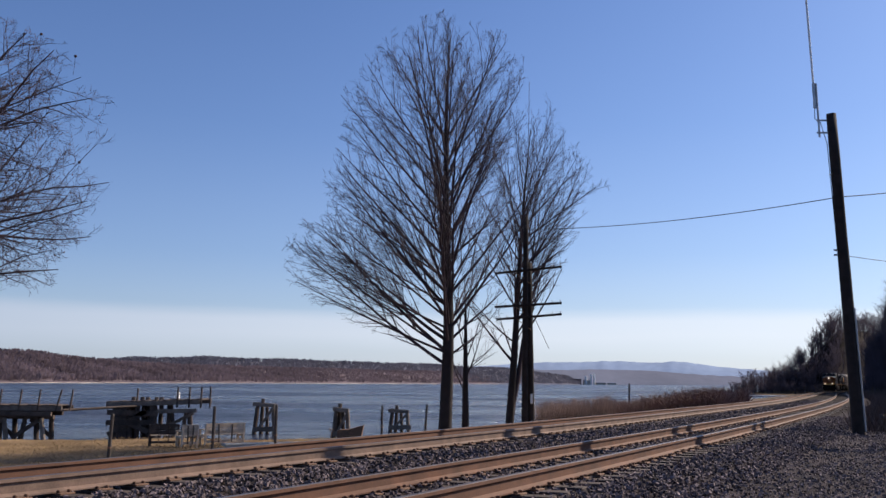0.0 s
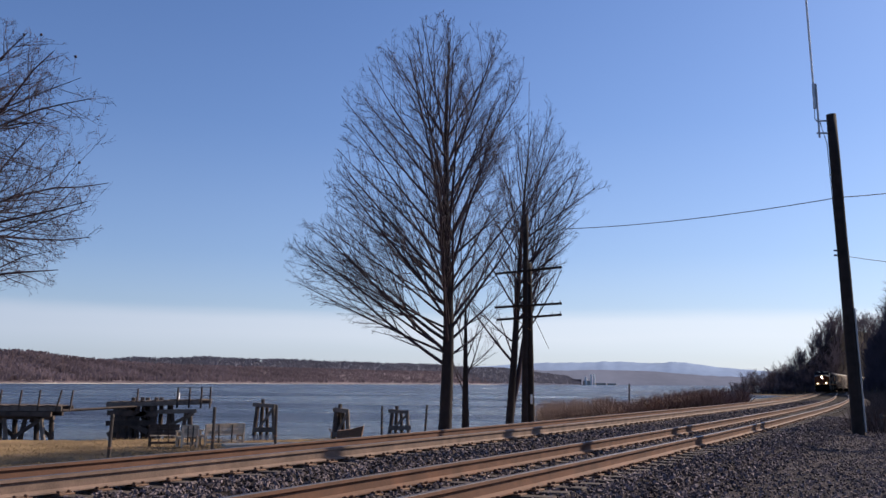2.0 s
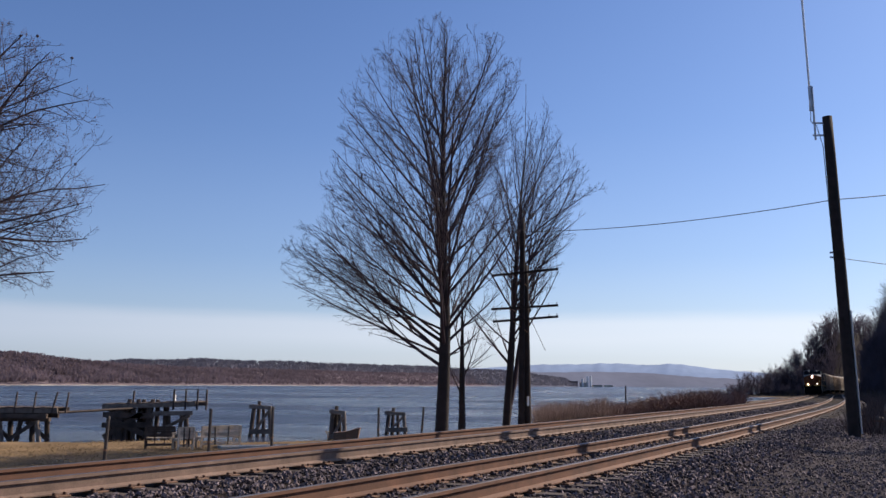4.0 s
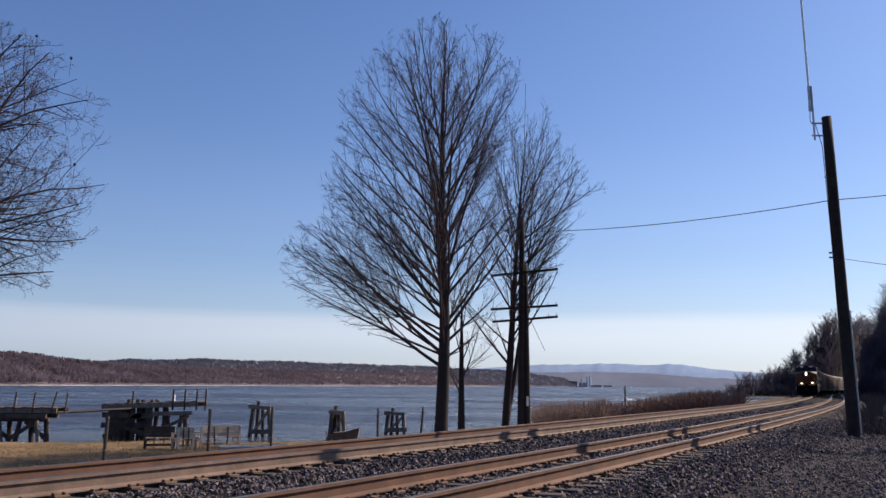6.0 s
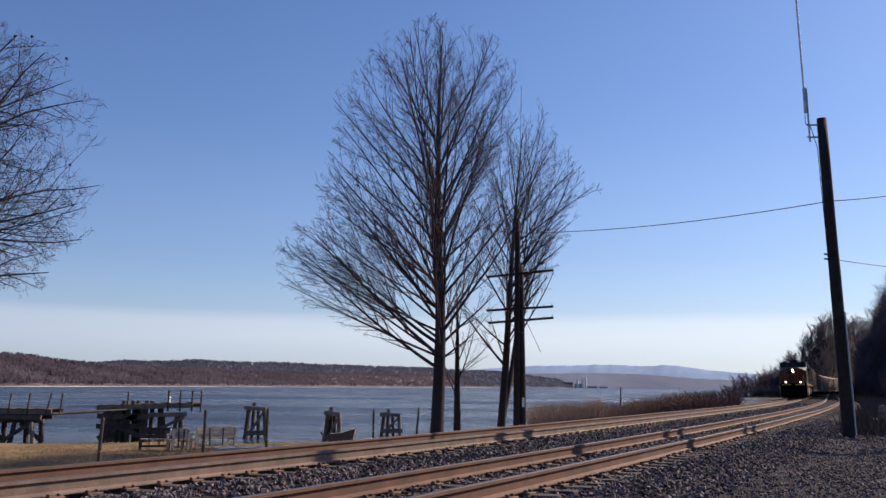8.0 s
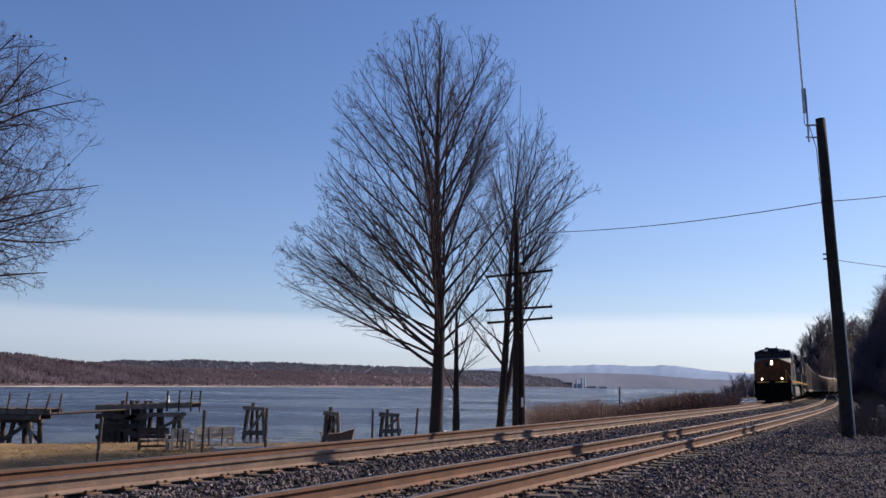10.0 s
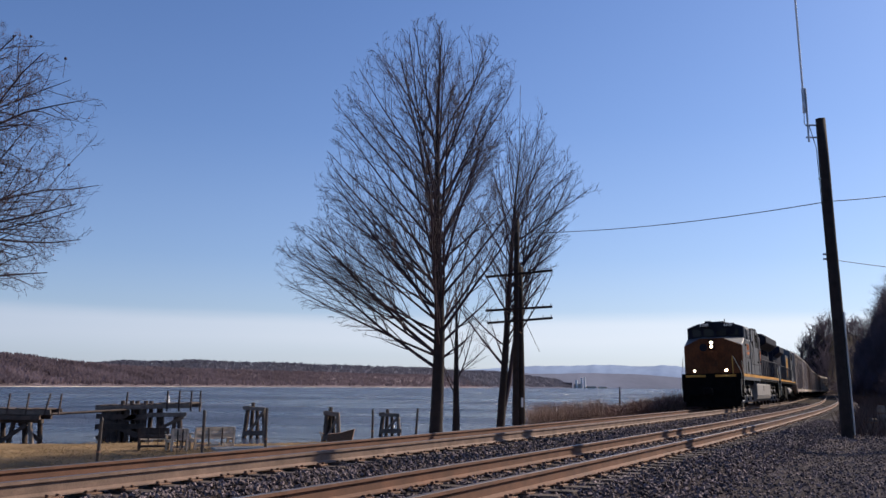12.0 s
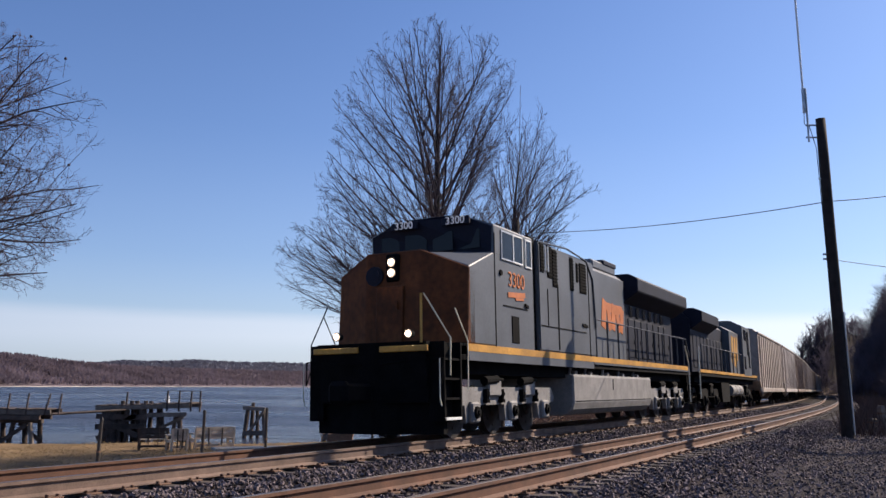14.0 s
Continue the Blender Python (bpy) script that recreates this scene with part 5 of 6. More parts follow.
wire("overhead_cable", (3.42, 39.9, 8.02), (12.03, 26.95, 6.85), 0.25, 0.014, "thin black cable strung between two wooden poles")
wire("overhead_cable", (12.03, 26.95, 6.85), (15.8, 28.2, 7.5), 0.04, 0.014, "thin black cable running from the wooden pole")
wire("service_cable", (12.15, 27.1, 5.03), (15.8, 28.2, 4.84), 0.03, 0.010, "thin black service cable below the main cable")


# ---- river side: fence posts, old pier, benches ----
def fence_post(x, y, top, lean, r=0.037):
    base = Vector((x, y, -1.35))
    T = empty("fence_post", Matrix.Translation(base), "weathered grey steel fence post standing in dry grass", "fence post", "fence posts beside the track")
    b = Vector((lean, 0, top + 1.35))
    part("post", rod(bmesh.new(), (0, 0, -0.2), b, r, r, 10), STEEL_POST, T)
    part("cap", rod(bmesh.new(), b - Vector((0, 0, 0.03)), b + Vector((0, 0, 0.03)), r * 1.2, r * 0.8, 10), STEEL_POST, T)
    for z in (0.5, 1.0):
        part("band", rod(bmesh.new(), Vector((lean * z / 1.7, 0, z - 0.02)), Vector((lean * z / 1.7, 0, z + 0.02)), r * 1.2, r * 1.2, 10), IRON, T)


for x, y, top, lean in ((-7.06, 18.5, 0.31, 0.06), (-5.62, 21.2, 0.40, 0.02), (-4.52, 23.2, 0.41, 0.0), (-2.13, 27.8, 0.28, 0.0), (-0.90, 29.5, 0.28, 0.12)):
    fence_post(x, y, top, lean)


def timber(bm, a, b, w, h=None):
    """A squared timber from a to b."""
    a, b = Vector(a), Vector(b)
    d = b - a
    m = Matrix.Translation((a + b) / 2) @ d.to_track_quat("X", "Z").to_matrix().to_4x4()
    bmesh.ops.create_cube(bm, size=1, matrix=m @ Matrix.Diagonal((d.length, w, h or w, 1)))
    return bm


def piece(thing, name, a, b, w, mat, h=None):
    return part(name, timber(bmesh.new(), a, b, w, h), mat, thing)


def pile(thing, a, b, r, mat):
    return part("wooden_post", rod(bmesh.new(), a, b, r, r * 0.9, 9), mat, thing)


def trestle():
    base = Vector((-23.0, 48.0, WATER_Z))
    T = empty("trestle_pier", Matrix.Translation(base), "old timber trestle walkway on leaning piles over the water", "pier")
    zt = 2.05
    for k in range(20):
        x = -4.0 + k * 0.31
        piece(T, "deck_plank", (x, -0.7, zt - 0.02 * (k % 3)), (x, 0.9, zt - 0.02 * (k % 2)), 0.28, PIER_WOOD, 0.06)
    for y in (-0.62, 0.8):
        piece(T, "edge_beam", (-5.0, y, zt - 0.14), (2.35, y, zt - 0.16), 0.12, GREY_WOOD if y < 0 else PIER_WOOD, 0.28)
        piece(T, "stringer", (-5.0, y, zt - 0.42), (1.8, y, zt - 0.46), 0.22, PIER_WOOD, 0.24)
    piece(T, "loose_plank", (2.3, -0.55, zt - 0.24), (4.4, 4.6, zt - 0.14), 0.30, PIER_WOOD, 0.06)
    piece(T, "loose_plank", (2.3, -0.2, zt - 0.30), (4.3, 4.9, zt - 0.22), 0.22, PIER_WOOD, 0.06)
    for k, x in enumerate((-2.0, -0.95, 0.12, 1.12, 2.1, 2.85)):
        lean = 0.22 if k == 4 else 0.06
        piece(T, "rail_post", (x - 0.05, -0.68, zt - 0.3), (x + lean, -0.68, zt + 0.82), 0.075, PIER_WOOD)
        if k < 5:
            part("rail_cable", rod(bmesh.new(), (x + lean, -0.68, zt + 0.52), ((-0.95, 0.12, 1.12, 2.1, 2.85)[k] + 0.06, -0.68, zt + 0.50), 0.010), GALV, T)
    for x0 in (-3.4, -1.4, 0.6):
        piece(T, "pile_cap", (x0 - 0.9, 0, zt - 0.66), (x0 + 1.1, 0, zt - 0.66), 0.28, PIER_WOOD, 0.2)
        pile(T, (x0 - 0.75, -0.4, -1.5), (x0 - 0.35, -0.2, zt - 0.7), 0.14, PIER_WOOD)
        pile(T, (x0 + 0.2, 0.3, -1.5), (x0 + 0.1, 0.1, zt - 0.7), 0.15, PIER_WOOD)
        pile(T, (x0 + 1.05, -0.4, -1.5), (x0 + 0.55, -0.3, zt - 0.7), 0.13, GREY_WOOD)
        pile(T, (x0 + 0.8, 0.7, -1.5), (x0 + 0.7, 0.6, zt - 0.7), 0.15, PIER_WOOD)
        piece(T, "cross_brace", (x0 - 0.9, -0.45, 0.3), (x0 + 0.5, -0.45, zt - 0.8), 0.08, PIER_WOOD, 0.2)
        piece(T, "cross_brace", (x0 - 0.4, 0.5, zt - 0.8), (x0 + 0.9, 0.5, 0.25), 0.08, PIER_WOOD, 0.2)


def pier_head():
    base = Vector((-17.6, 54.0, WATER_Z))
    T = empty("pier_head", Matrix.Translation(base), "decayed timber pier head with stub piles and a wire railing", "pier")
    zt = 2.12
    for k in range(17):
        x = -2.6 + k * 0.33
        piece(T, "deck_plank", (x, -1.2, zt - 0.03 * (k % 2) + 0.012 * k), (x, 1.3, zt - 0.02 * (k % 3) + 0.012 * k), 0.30, PIER_WOOD, 0.07)
    piece(T, "edge_beam", (-2.75, -1.25, zt - 0.16), (2.75, -1.25, zt + 0.04), 0.14, GREY_WOOD, 0.26)
    piece(T, "edge_beam", (-2.75, 1.3, zt - 0.16), (2.75, 1.3, zt + 0.04), 0.14, PIER_WOOD, 0.26)
    piece(T, "fender_beam", (0.35, -1.5, zt - 0.52), (2.65, -1.5, zt - 0.46), 0.18, GREY_WOOD, 0.24)
    rnd = random.Random(8)
    for k in range(22):
        x, y = -2.55 + 0.14 * k + rnd.uniform(-0.06, 0.06), rnd.choice((-1.1, -0.5, 0.2, 0.9))
        pile(T, (x + rnd.uniform(-0.1, 0.1), y, -1.5), (x, y, zt - 0.12), rnd.uniform(0.13, 0.18), PIER_WOOD)
    for a, b in (((-2.6, -1.2, 0.2), (-0.4, -1.2, 1.6)), ((-2.4, -1.25, 1.3), (-0.2, -1.25, 0.4)), ((-2.7, -1.28, 0.9), (0.2, -1.28, 0.95)), ((-2.7, -1.2, 1.5), (0.3, -1.2, 1.45))):
        piece(T, "wale", a, b, 0.14, PIER_WOOD, 0.30)
    for x0, x1 in ((0.55, 0.95), (1.35, 1.05), (1.5, 1.9), (2.35, 2.05), (2.45, 2.1)):
        pile(T, (x0, -0.9, -1.5), (x1, -0.9, zt - 0.4), 0.13, PIER_WOOD)
    piece(T, "cross_brace", (0.4, -1.1, 0.5), (2.4, -1.1, 1.5), 0.09, GREY_WOOD, 0.18)
    for k, x in enumerate((-1.62, -1.18, -0.76, -0.33, 0.08)):
        part("stub_pile", rod(bmesh.new(), (x, 0.3 * (k % 2), zt - 0.1), (x + 0.02, 0.3 * (k % 2), zt + 0.27), 0.14, 0.13, 10), PIER_WOOD, T)
    piece(T, "rail_post", (-0.9 - 0.1, -1.25, zt - 0.6), (-0.92, -1.25, zt + 0.80), 0.09, PIER_WOOD)
    part("mooring_post", box(bmesh.new(), (0.22, 0.22, 0.5), (1.15, -0.3, zt + 0.32), bevel=0.03), WHITE, T, "weathered white mooring post")
    part("mooring_base", box(bmesh.new(), (0.6, 0.3, 0.10), (1.0, -0.3, zt + 0.15), bevel=0.02), GREY_WOOD, T)
    xs = (1.45, 2.15, 2.85, 3.38)
    for x in xs:
        piece(T, "rail_post", (x, -1.3, zt - 0.3), (x + 0.02, -1.3, zt + 0.92), 0.09, PIER_WOOD)
    piece(T, "deck_end", (2.6, -1.2, zt + 0.02), (3.45, -1.2, zt + 0.06), 0.12, PIER_WOOD, 0.14)
    for z in (0.90, 0.45):
        for a, b in zip(xs, xs[1:]):
            part("rail_pipe", rod(bmesh.new(), (a, -1.3, zt + z), (b, -1.3, zt + z + 0.01), 0.022), GALV, T)


def pile_bent(x, y, wide, tall, label, cap=True):
    base = Vector((x, y, WATER_Z))
    T = empty("pile_bent", Matrix.Translation(base), label, "old piles", "ruined pile bents in the river")
    h, w = tall, wide / 2
    pile(T, (-w * 1.25, 0, -1.5), (-w * 0.75, 0, h), 0.15, PIER_WOOD)
    pile(T, (-w * 0.55, 0.3, -1.5), (-w * 0.35, 0.2, h + 0.22), 0.13, PIER_WOOD)
    pile(T, (w * 0.25, 0.2, -1.5), (w * 0.1, 0.1, h - 0.3), 0.12, PIER_WOOD)
    pile(T, (w * 1.1, 0, -1.5), (w * 0.7, 0, h - 0.15), 0.14, GREY_WOOD)
    if cap:
        piece(T, "cap_beam", (-w * 1.2, -0.1, h - 0.12), (w * 0.9, -0.1, h - 0.2), 0.22, GREY_WOOD, 0.24)
    piece(T, "cross_brace", (-w * 0.6, -0.18, 0.35), (w * 0.75, -0.18, h - 0.35), 0.07, GREY_WOOD, 0.16)
    piece(T, "low_wale", (-w * 1.1, -0.16, 0.32), (w * 1.15, -0.16, 0.36), 0.10, GREY_WOOD, 0.30)


trestle()
pier_head()
pile_bent(-12.0, 58.0, 1.35, 2.05, "leaning ruined timber piles with a cross brace in the water")
pile_bent(-6.55, 54.0, 0.9, 1.90, "narrow ruined timber piles beside a rusty wreck")
pile_bent(-3.5, 62.0, 1.35, 1.60, "low ruined timber piles joined by a broken beam")


def wreck():
    """A rusty curved hull remnant lying in the shallows."""
    base = Vector((-5.75, 51.5, -2.35))
    T = empty("rusty_wreck", Matrix.Translation(base), "rusty sheet-metal wreck lying on the water's edge", "wreck")
    bm = bmesh.new()
    loft(bm, [[(-0.75, -0.3, 0), (-0.75, 0.4, 0), (-0.7, 0.4, 0.62), (-0.7, -0.3, 0.62)], [(0, -0.4, 0), (0, 0.5, 0), (0.0, 0.5, 0.70), (0.0, -0.4, 0.70)], [(0.62, -0.25, 0.1), (0.62, 0.35, 0.1), (0.78, 0.35, 0.92), (0.78, -0.25, 0.92)]])
    part("hull", bm, IRON, T)
    rail_run(T, "bent_rod", [(-1.1, -0.2, 0.0), (-1.05, -0.2, 0.5), (-1.2, -0.2, 0.72), (-0.95, -0.2, 0.62)], 0.03, IRON)


def bench(x, y, z, turn, wide, mat, label, level_back=False, seat_mat=None):
    T = empty("garden_bench", pose(x, y, z, 0, 0, turn), label, "bench", "benches on the grass")
    w = wide / 2
    for s in (-w, w):
        part("leg", timber(bmesh.new(), (s, -0.25, 0), (s, -0.32, 0.86), 0.07, 0.09), mat, T)
        part("leg", timber(bmesh.new(), (s, 0.28, 0), (s, 0.28, 0.60), 0.07, 0.08), mat, T)
        part("arm", timber(bmesh.new(), (s, -0.34, 0.62), (s, 0.36, 0.62), 0.09, 0.04), mat, T)
        part("side_rail", timber(bmesh.new(), (s, -0.27, 0.38), (s, 0.28, 0.38), 0.05, 0.09), mat, T)
    for k in range(4):
        part("seat_slat", timber(bmesh.new(), (-w, -0.2 + 0.14 * k, 0.42), (w, -0.2 + 0.14 * k, 0.42), 0.11, 0.03), seat_mat or mat, T)
    for z2 in (0.50, 0.84):
        part("back_rail", timber(bmesh.new(), (-w, -0.30, z2), (w, -0.30, z2), 0.04, 0.08), mat, T)
    part("low_rail", timber(bmesh.new(), (-w, -0.27, 0.16), (w, -0.27, 0.16), 0.04, 0.09), mat, T)
    if level_back:
        for z2 in (0.56, 0.66, 0.76):
            part("back_slat", timber(bmesh.new(), (-w, -0.31, z2), (w, -0.31, z2), 0.022, 0.088), mat, T)
        # two dark slanted bars stand in for the dark gaps in the back
        for xx in (-w / 3, w / 3):
            part("back_stile", timber(bmesh.new(), (xx, -0.345, 0.12), (xx * 1.08, -0.345, 0.84), 0.075, 0.03), PIER_WOOD, T, "dark bar drawn for a gap in the back")
        return T
    n = int(wide / 0.13)
    for k in range(n):
        xx = -w + 0.1 + k * (wide - 0.2) / (n - 1)
        part("back_slat", timber(bmesh.new(), (xx, -0.30, 0.50), (xx, -0.32, 0.84), 0.085, 0.022), mat, T)
    return T


wreck()
bench(-9.42, 37.0, -1.58, 38, 1.65, BENCH_WOOD, "worn cream wooden garden bench with dark gaps in its back", True)
bench(-11.48, 36.0, -1.58, 14, 1.10, PIER_WOOD, "dark weathered wooden garden bench with pale seat slats", True, BENCH_WOOD)
bench(-10.45, 35.6, -1.58, 38, 0.60, BENCH_WOOD, "narrow worn wooden garden chair on the grass", True)
tagged(mesh_object("path_slab", *(lambda bm: ([v.co[:] for v in bm.verts], [[v.index for v in f.verts] for f in bm.faces]))(box(bmesh.new(), (3.6, 0.9, 0.10), (-6.5, 33.0, -1.26), (0, 0, 24), bevel=0.01)), PALE_SHORE), "pale concrete path slab in the grass", "path", kind="structure")


# ---- plants of the bank ----
def stems(name, label, category, count, place, tall, mat, seed, spread=0.35, r=0.006):
    """Dry stems and brush: each a bent thin blade of three sides."""
    rnd = random.Random(seed)
    verts, faces = [], []
    for _ in range(count):
        p = place(rnd)
        if p is None:
            continue
        h = tall * rnd.uniform(0.45, 1.1)
        tip = p + Vector((rnd.gauss(0, spread), rnd.gauss(0, spread), h))
        mid = p.lerp(tip, 0.55) + Vector((rnd.gauss(0, 0.06), rnd.gauss(0, 0.06), h * 0.08))
        tube(verts, faces, [p, mid, tip], [r * 1.4, r, r * 0.3], 3)
    return tagged(mesh_object(name, verts, faces, mat), label, category, kind="stuff")


BRUSH = island_tint(material("red_brown_brush", (0.17, 0.098, 0.078), 0.9, vary=0.2, scale=2, fine=10, bump=0), 0.4)
WEED = island_tint(material("dark_dry_weeds", (0.085, 0.058, 0.052), 0.9, vary=0.3, scale=2, fine=10, bump=0), 0.5)
REED = island_tint(material("pale_dry_reed", (0.21, 0.135, 0.105), 0.9, vary=0.2, scale=2, fine=10, bump=0), 0.35)


def land_at(x, y):
    """Ground height under a place, by the nearest foot on the line."""
    best = min(range(-58, 690), key=lambda i: (LINE[i][0] - x) ** 2 + (LINE[i][1] - y) ** 2)
    th = HEAD[best]
    lat = (x - LINE[best][0]) * math.cos(th) - (y - LINE[best][1]) * math.sin(th)
    return land_height(best, lat) + grade(best), lat, best


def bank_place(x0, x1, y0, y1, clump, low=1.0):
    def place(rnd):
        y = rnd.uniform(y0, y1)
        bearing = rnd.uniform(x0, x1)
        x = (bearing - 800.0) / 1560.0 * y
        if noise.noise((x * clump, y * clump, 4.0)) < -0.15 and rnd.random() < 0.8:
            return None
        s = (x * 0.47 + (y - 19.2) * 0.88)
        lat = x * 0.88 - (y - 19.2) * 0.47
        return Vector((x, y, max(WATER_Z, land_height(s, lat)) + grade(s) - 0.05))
    return place


stems("bank_brush", "dense leafless red-brown brush on the river bank", "brush", 9000, bank_place(1088, 1275, 52, 66, 0.5), 1.25, BRUSH, 61, 0.5, 0.013)
stems("bank_brush", "low dark brush tapering off along the bank", "brush", 1500, bank_place(1255, 1315, 62, 74, 0.5), 1.3, BRUSH, 62, 0.4, 0.013)
stems("bank_reeds", "pale dry reeds on the river bank", "reeds", 3600, bank_place(955, 1080, 47, 58, 0.55), 1.45, REED, 63, 0.35, 0.010)


def grass_place(rnd):
    s, lat = -14 + 44 * rnd.random(), -4.2 - 19 * rnd.random()
    p = along(s, lat)
    p.z += land_height(s, lat)
    return p if p.z > -2.0 else None


stems("grass_tufts", "short dry yellow grass on the river bank", "grass", 14000, grass_place, 0.10, BLADES, 64, 0.06, 0.006)


def side_brush(rnd):
    s, lat = rnd.uniform(14, 170), NEAR_TRACK + 2.6 + abs(rnd.gauss(0, 3.0))
    p = along(s, lat)
    p.z += land_height(s, lat)
    return p if noise.noise((p.x * 0.5, p.y * 0.5, 7.0)) > -0.05 else None


stems("roadside_weeds", "dry brown weeds beside the track", "weeds", 22000, side_brush, 0.75, WEED, 65, 0.18, 0.009)
for x, y, top, r in ((16.3, 82.0, 1.1, 0.10), (10.4, 60.0, 0.2, 0.07), (22.2, 80.0, -0.2, 0.12)):
    P = empty("river_stake", Matrix.Translation((x, y, WATER_Z - 1.0)), "dark wooden stake standing at the river's edge", "stake", "river stakes")
    part("stake", rod(bmesh.new(), (0, 0, 0), (0.05, 0, top - WATER_Z + 1.0), r, r * 0.7, 8), PIER_WOOD, P)


def old_post(x, y, w, h, lean):
    """A weathered grey post with a chamfered, worn head."""
    T = empty("roadside_post", pose(x, y, -0.42, 0, lean, 20), "weathered pale grey stub post among dry weeds", "post", "stub posts beside the track")
    bm = bmesh.new()
    rnd = random.Random(int(x * 10))
    ring = lambda k, z: [(k * w / 2 * a + rnd.uniform(-0.02, 0.02), k * w / 2 * b + rnd.uniform(-0.02, 0.02), z) for a, b in ((-1, -1), (1, -1), (1, 1), (-1, 1))]
    loft(bm, [ring(1.05, -0.2), ring(1.0, h * 0.5), ring(0.95, h * 0.9), ring(0.6, h)])
    part("post", bm, GREY_WOOD, T)
    part("band", box(bmesh.new(), (w * 1.08, w * 1.08, 0.05), (0, 0, h * 0.72)), IRON, T)


old_post(14.3, 29.8, 0.22, 0.55, 3)
old_post(14.95, 30.4, 0.20, 0.95, -2)


def driftwood():
    verts, faces = [], []
    pts = [Vector((1.35, 34.0, -1.0)), Vector((1.7, 34.0, -0.62)), Vector((2.1, 34.0, -0.55)), Vector((2.6, 34.1, -0.72)), Vector((3.2, 34.2, -1.0))]
    tube(verts, faces, pts, [0.03, 0.05, 0.05, 0.04, 0.03], 7)
    tagged(mesh_object("fallen_branch", verts, faces, BARK), "dark fallen branch arching over the grass", "branch")


driftwood()


# ---- woods on the hill beside the line ----
def small_tree(seed):
    """A bare tree with a rounded crown: forking limbs and thin slivers of twigs."""
    rnd = random.Random(seed)
    verts, faces = [], []
    trunk = branch_path(rnd, Vector((0, 0, -0.5)), Vector((rnd.gauss(0, 0.06), rnd.gauss(0, 0.06), 1)), 7.6, 4, 0.06, 0.02)
    tube(verts, faces, trunk, [0.20, 0.16, 0.12, 0.08, 0.04], 4)
    for k in range(15):
        p, d = point_on(trunk, 0.25 + 0.73 * k / 14)
        br = branch_path(rnd, p, aside(rnd, d, rnd.uniform(30, 52), 0.25), rnd.uniform(2.6, 4.0) * (1.15 - 0.35 * k / 14), 2, 0.12, 0.10)
        tube(verts, faces, br, [0.05, 0.035, 0.015], 3)
        for j in range(21):
            q, e = point_on(br, 0.15 + 0.85 * j / 20)
            w = aside(rnd, e, rnd.uniform(20, 60), 0.2)
            side = w.orthogonal().normalized() * rnd.uniform(0.014, 0.028)
            i = len(verts)
            verts += [q - side, q + side, q + w * rnd.uniform(0.7, 1.7)]
            faces.append((i, i + 1, i + 2, i + 2))
    return np.array([v[:] for v in verts]), np.array(faces)


def woods(name, spots, label, mat, seed):
    rnd = random.Random(seed)
    kinds = [small_tree(70 + k) for k in range(6)]
    vs, fs, count = [], [], 0
    for p, size in spots:
        v, f = kinds[rnd.randrange(6)]
        a = rnd.uniform(0, 6.28)
        rot = np.array(((math.cos(a), -math.sin(a), 0), (math.sin(a), math.cos(a), 0), (0, 0, 1)))
        vs.append((v * np.array((size * 1.15, size * 1.15, size))) @ rot.T + np.array(p))
        fs.append(f + count)
        count += len(v)
    ob = mesh_object(name, np.concatenate(vs), [tuple(f) if f[2] != f[3] else tuple(f[:3]) for f in np.concatenate(fs).tolist()], mat)
    return tagged(ob, label, "woods", kind="stuff")


HILL_WOOD = see_through(island_tint(material("hill_tree_bark", (0.098, 0.084, 0.106), 0.9, spec=0.1, vary=0.25, scale=0.3, fine=3, bump=0), 0.3))


def hill_spots():
    rnd = random.Random(91)
    out = []
    for _ in range(1050):
        s = rnd.uniform(98, 330)
        lat = 9.5 + abs(rnd.gauss(0, 12))
        p = along(s, lat)
        p.z += land_height(s, lat) - 0.3
        out.append((p, rnd.uniform(0.7, 1.15) * (0.5 if s < 150 else 0.8 if s < 190 else 1.15) * (1.0 if lat > 14 else 0.8)))
    for _ in range(380):
        s = rnd.uniform(335, 440)
        lat = -8 - 40 * rnd.random()
        p = along(s, lat)
        p.z += land_height(s, lat) - 0.3
        out.append((p, rnd.uniform(0.7, 1.1)))
    for _ in range(260):
        s = rnd.uniform(328, 345)
        lat = -6 - 44 * rnd.random()
        p = along(s, lat)
        p.z += land_height(s, lat) - 0.3
        out.append((p, rnd.uniform(0.25, 0.55)))
    for _ in range(520):
        s = rnd.uniform(140, 330)
        lat = 7.5 + 16 * rnd.random()
        p = along(s, lat)
        p.z += land_height(s, lat) - 0.3
        out.append((p, rnd.uniform(0.25, 0.5)))
    # nearer trees out of view, added to throw shade on the roadside gravel
    for _ in range(270):
        s = rnd.uniform(40, 105)
        lat = 12.5 + 26 * rnd.random()
        p = along(s, lat)
        p.z += land_height(s, lat) - 0.3
        out.append((p, rnd.uniform(0.5, 0.8)))
    return out


woods("hill_woods", hill_spots(), "dark leafless woods on the hillside beside the track", HILL_WOOD, 92)


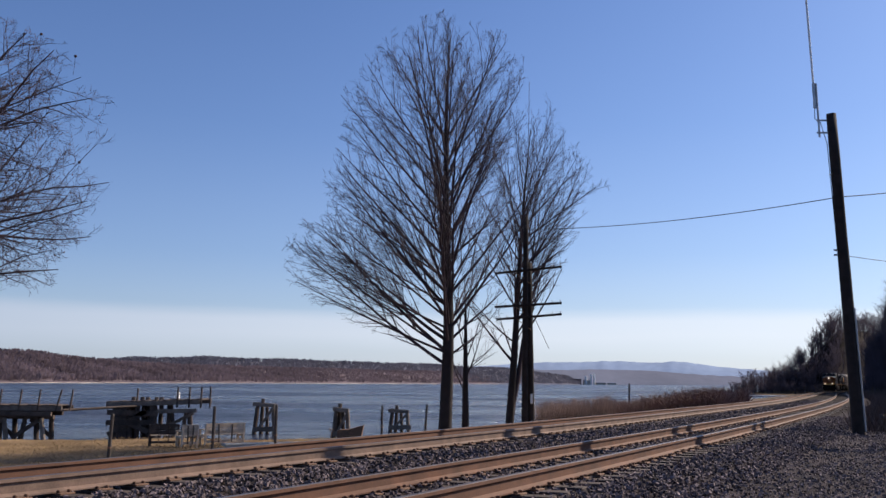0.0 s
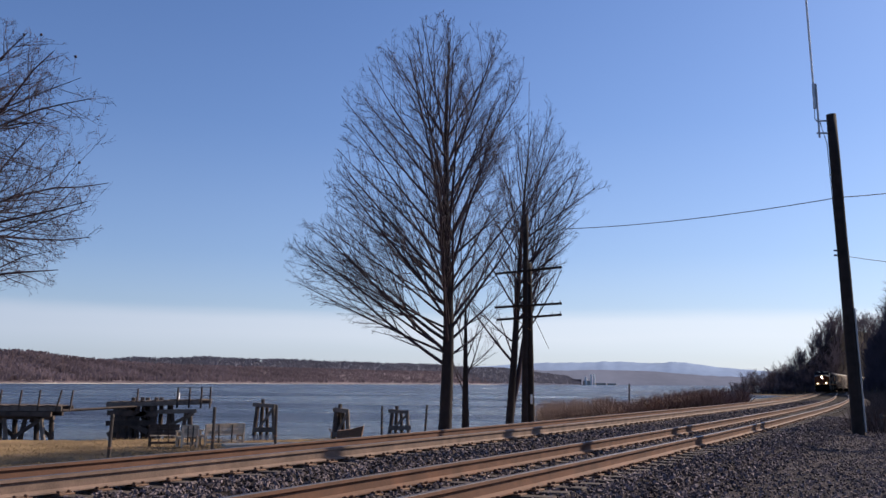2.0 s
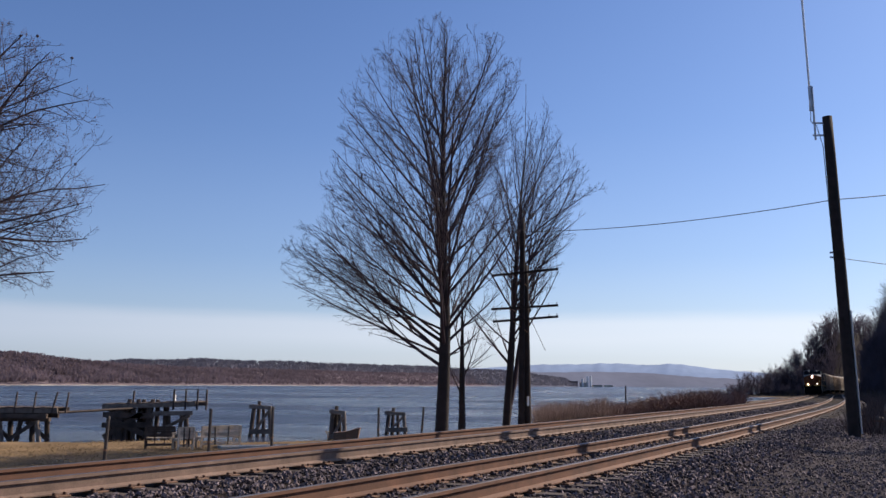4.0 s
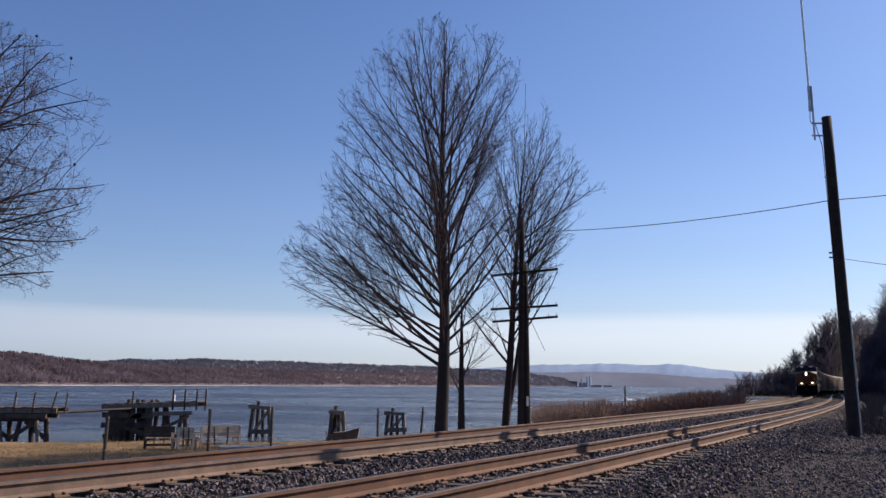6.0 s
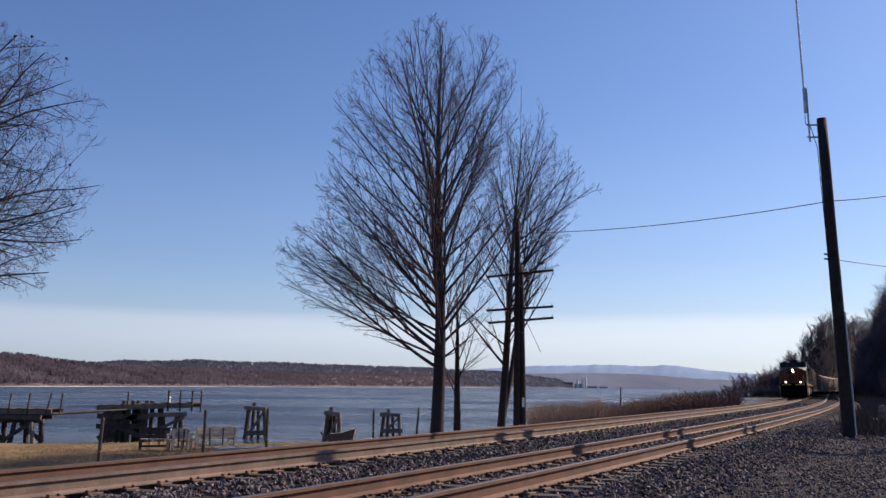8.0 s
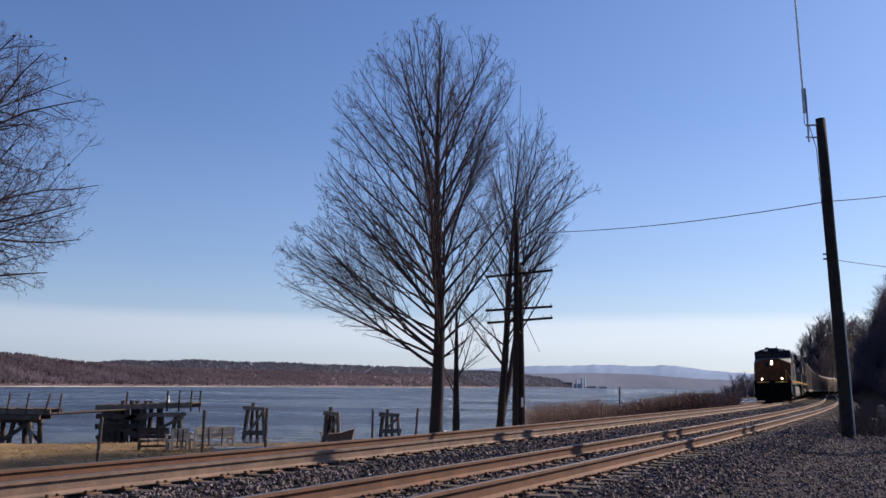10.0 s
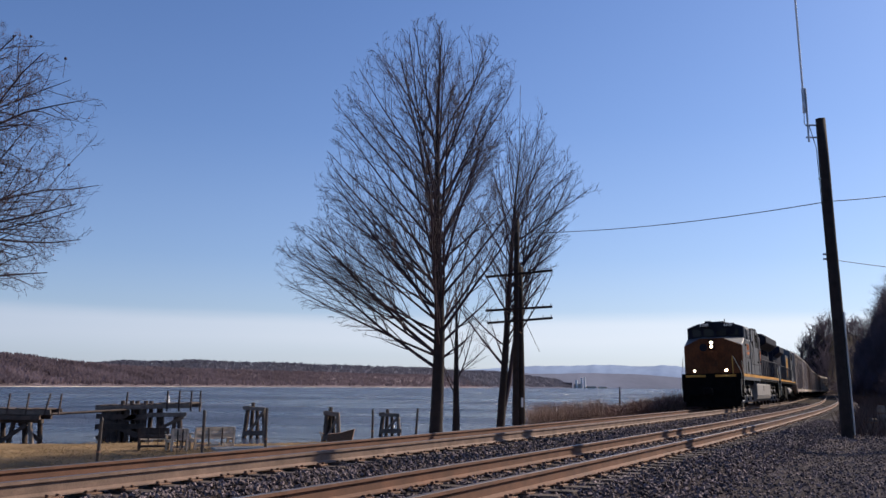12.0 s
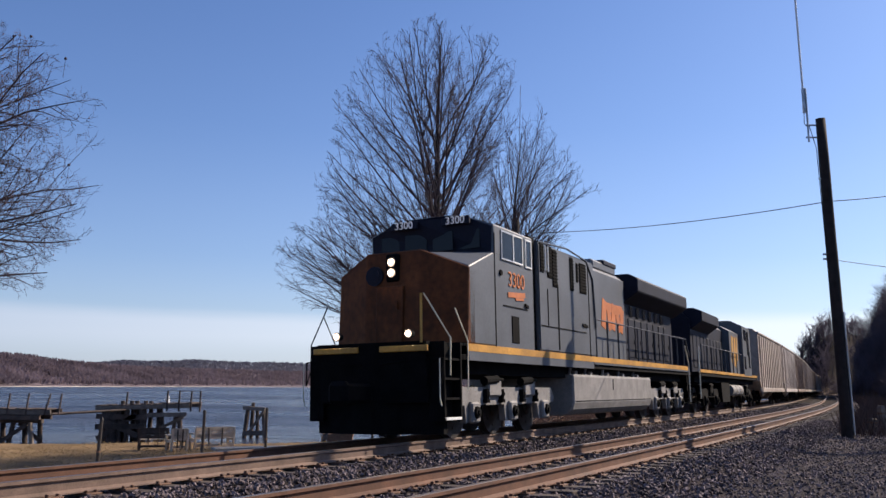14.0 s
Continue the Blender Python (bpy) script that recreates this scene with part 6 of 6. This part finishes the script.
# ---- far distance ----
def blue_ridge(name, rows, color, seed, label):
    # distance haze is put into the base colour as blue
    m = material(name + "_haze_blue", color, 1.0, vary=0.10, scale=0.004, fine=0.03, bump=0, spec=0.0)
    verts, faces = [], []
    xs = np.linspace(rows[0][0], rows[-1][0], 200)
    for bearing in xs:
        d, h = bank_profile(bearing, rows)
        h += h * 0.05 * noise.noise((bearing * 0.05, seed, 0)) + 1.5 * noise.noise((bearing * 0.06, seed, 5))
        for dd, hh in ((0, -2.0), (0.03, h * 0.35), (0.07, h), (0.1, h * 0.9)):
            p = polar(bearing, d * (1 + dd))
            p.z = WATER_Z + hh
            verts.append(p)
    for i in range(len(xs) - 1):
        for j in range(3):
            a = i * 4 + j
            faces.append((a, a + 4, a + 5, a + 1))
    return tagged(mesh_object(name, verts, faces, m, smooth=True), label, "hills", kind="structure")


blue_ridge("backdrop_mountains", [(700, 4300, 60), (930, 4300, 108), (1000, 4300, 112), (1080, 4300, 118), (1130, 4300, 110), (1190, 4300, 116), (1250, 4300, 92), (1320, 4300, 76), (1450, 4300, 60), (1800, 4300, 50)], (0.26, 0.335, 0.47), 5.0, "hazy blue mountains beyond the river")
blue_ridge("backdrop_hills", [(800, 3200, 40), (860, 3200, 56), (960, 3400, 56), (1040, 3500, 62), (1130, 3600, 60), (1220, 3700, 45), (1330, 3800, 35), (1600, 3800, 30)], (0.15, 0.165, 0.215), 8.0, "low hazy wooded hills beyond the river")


def plant():
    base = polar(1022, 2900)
    T = empty("industrial_plant", Matrix.Translation(base), "pale silos and sheds of an industrial plant across the river", "industrial plant")
    for x, r, h in ((-4, 7, 26), (12, 6, 34), (22, 6, 36)):
        part("silo", rod(bmesh.new(), (x, 0, 0), (x, 0, h), r * 0.55, r * 0.55, 12), WHITE, T)
    for x, w, h in ((-36, 34, 18), (2, 26, 14), (44, 30, 7), (80, 26, 6)):
        part("shed", box(bmesh.new(), (w, 20, h), (x, 8, h / 2)), FAR_SOIL if x < -10 else PALE_SHORE, T)


plant()


# ---- movement ----
SPEED, NOSE_AT_END = 16.63, -1.72


def carriage_pose(s, length):
    """A vehicle whose x = 0 stands at s on the far track, borne by its two trucks."""
    a, b = along(s + length * 0.18, 0), along(s + length * 0.82, 0)
    d = (b - a).normalized()
    turn = d.to_track_quat("X", "Z").to_matrix().to_4x4()
    return Matrix.Translation(a - d * length * 0.18) @ turn @ Matrix.Rotation(-CANT, 4, "X")


def motions():
    offset = 21.3
    rolling = [(lead_unit, 0.0, 18.5), (second_unit, offset, 18.0)]
    offset += 18.9
    for car in hoppers:
        rolling.append((car, offset, 16.6))
        offset += 17.4
    for thing, back, length in rolling:
        walk(thing, [(k * 0.5, carriage_pose(NOSE_AT_END + SPEED * (14.0 - k * 0.5) + back, length)) for k in range(29)])
    for thing in (lead_unit, second_unit, *hoppers[:3]):
        for wheel in [c for c in thing.children if c.name.startswith("wheelset")]:
            x, r = wheel.location.x, wheel.location.z
            step = math.degrees(SPEED / FPS / r)
            walk(wheel, [(k / FPS, pose(x, 0, r, 0, -step * k, 0)) for k in range(421)])


motions()
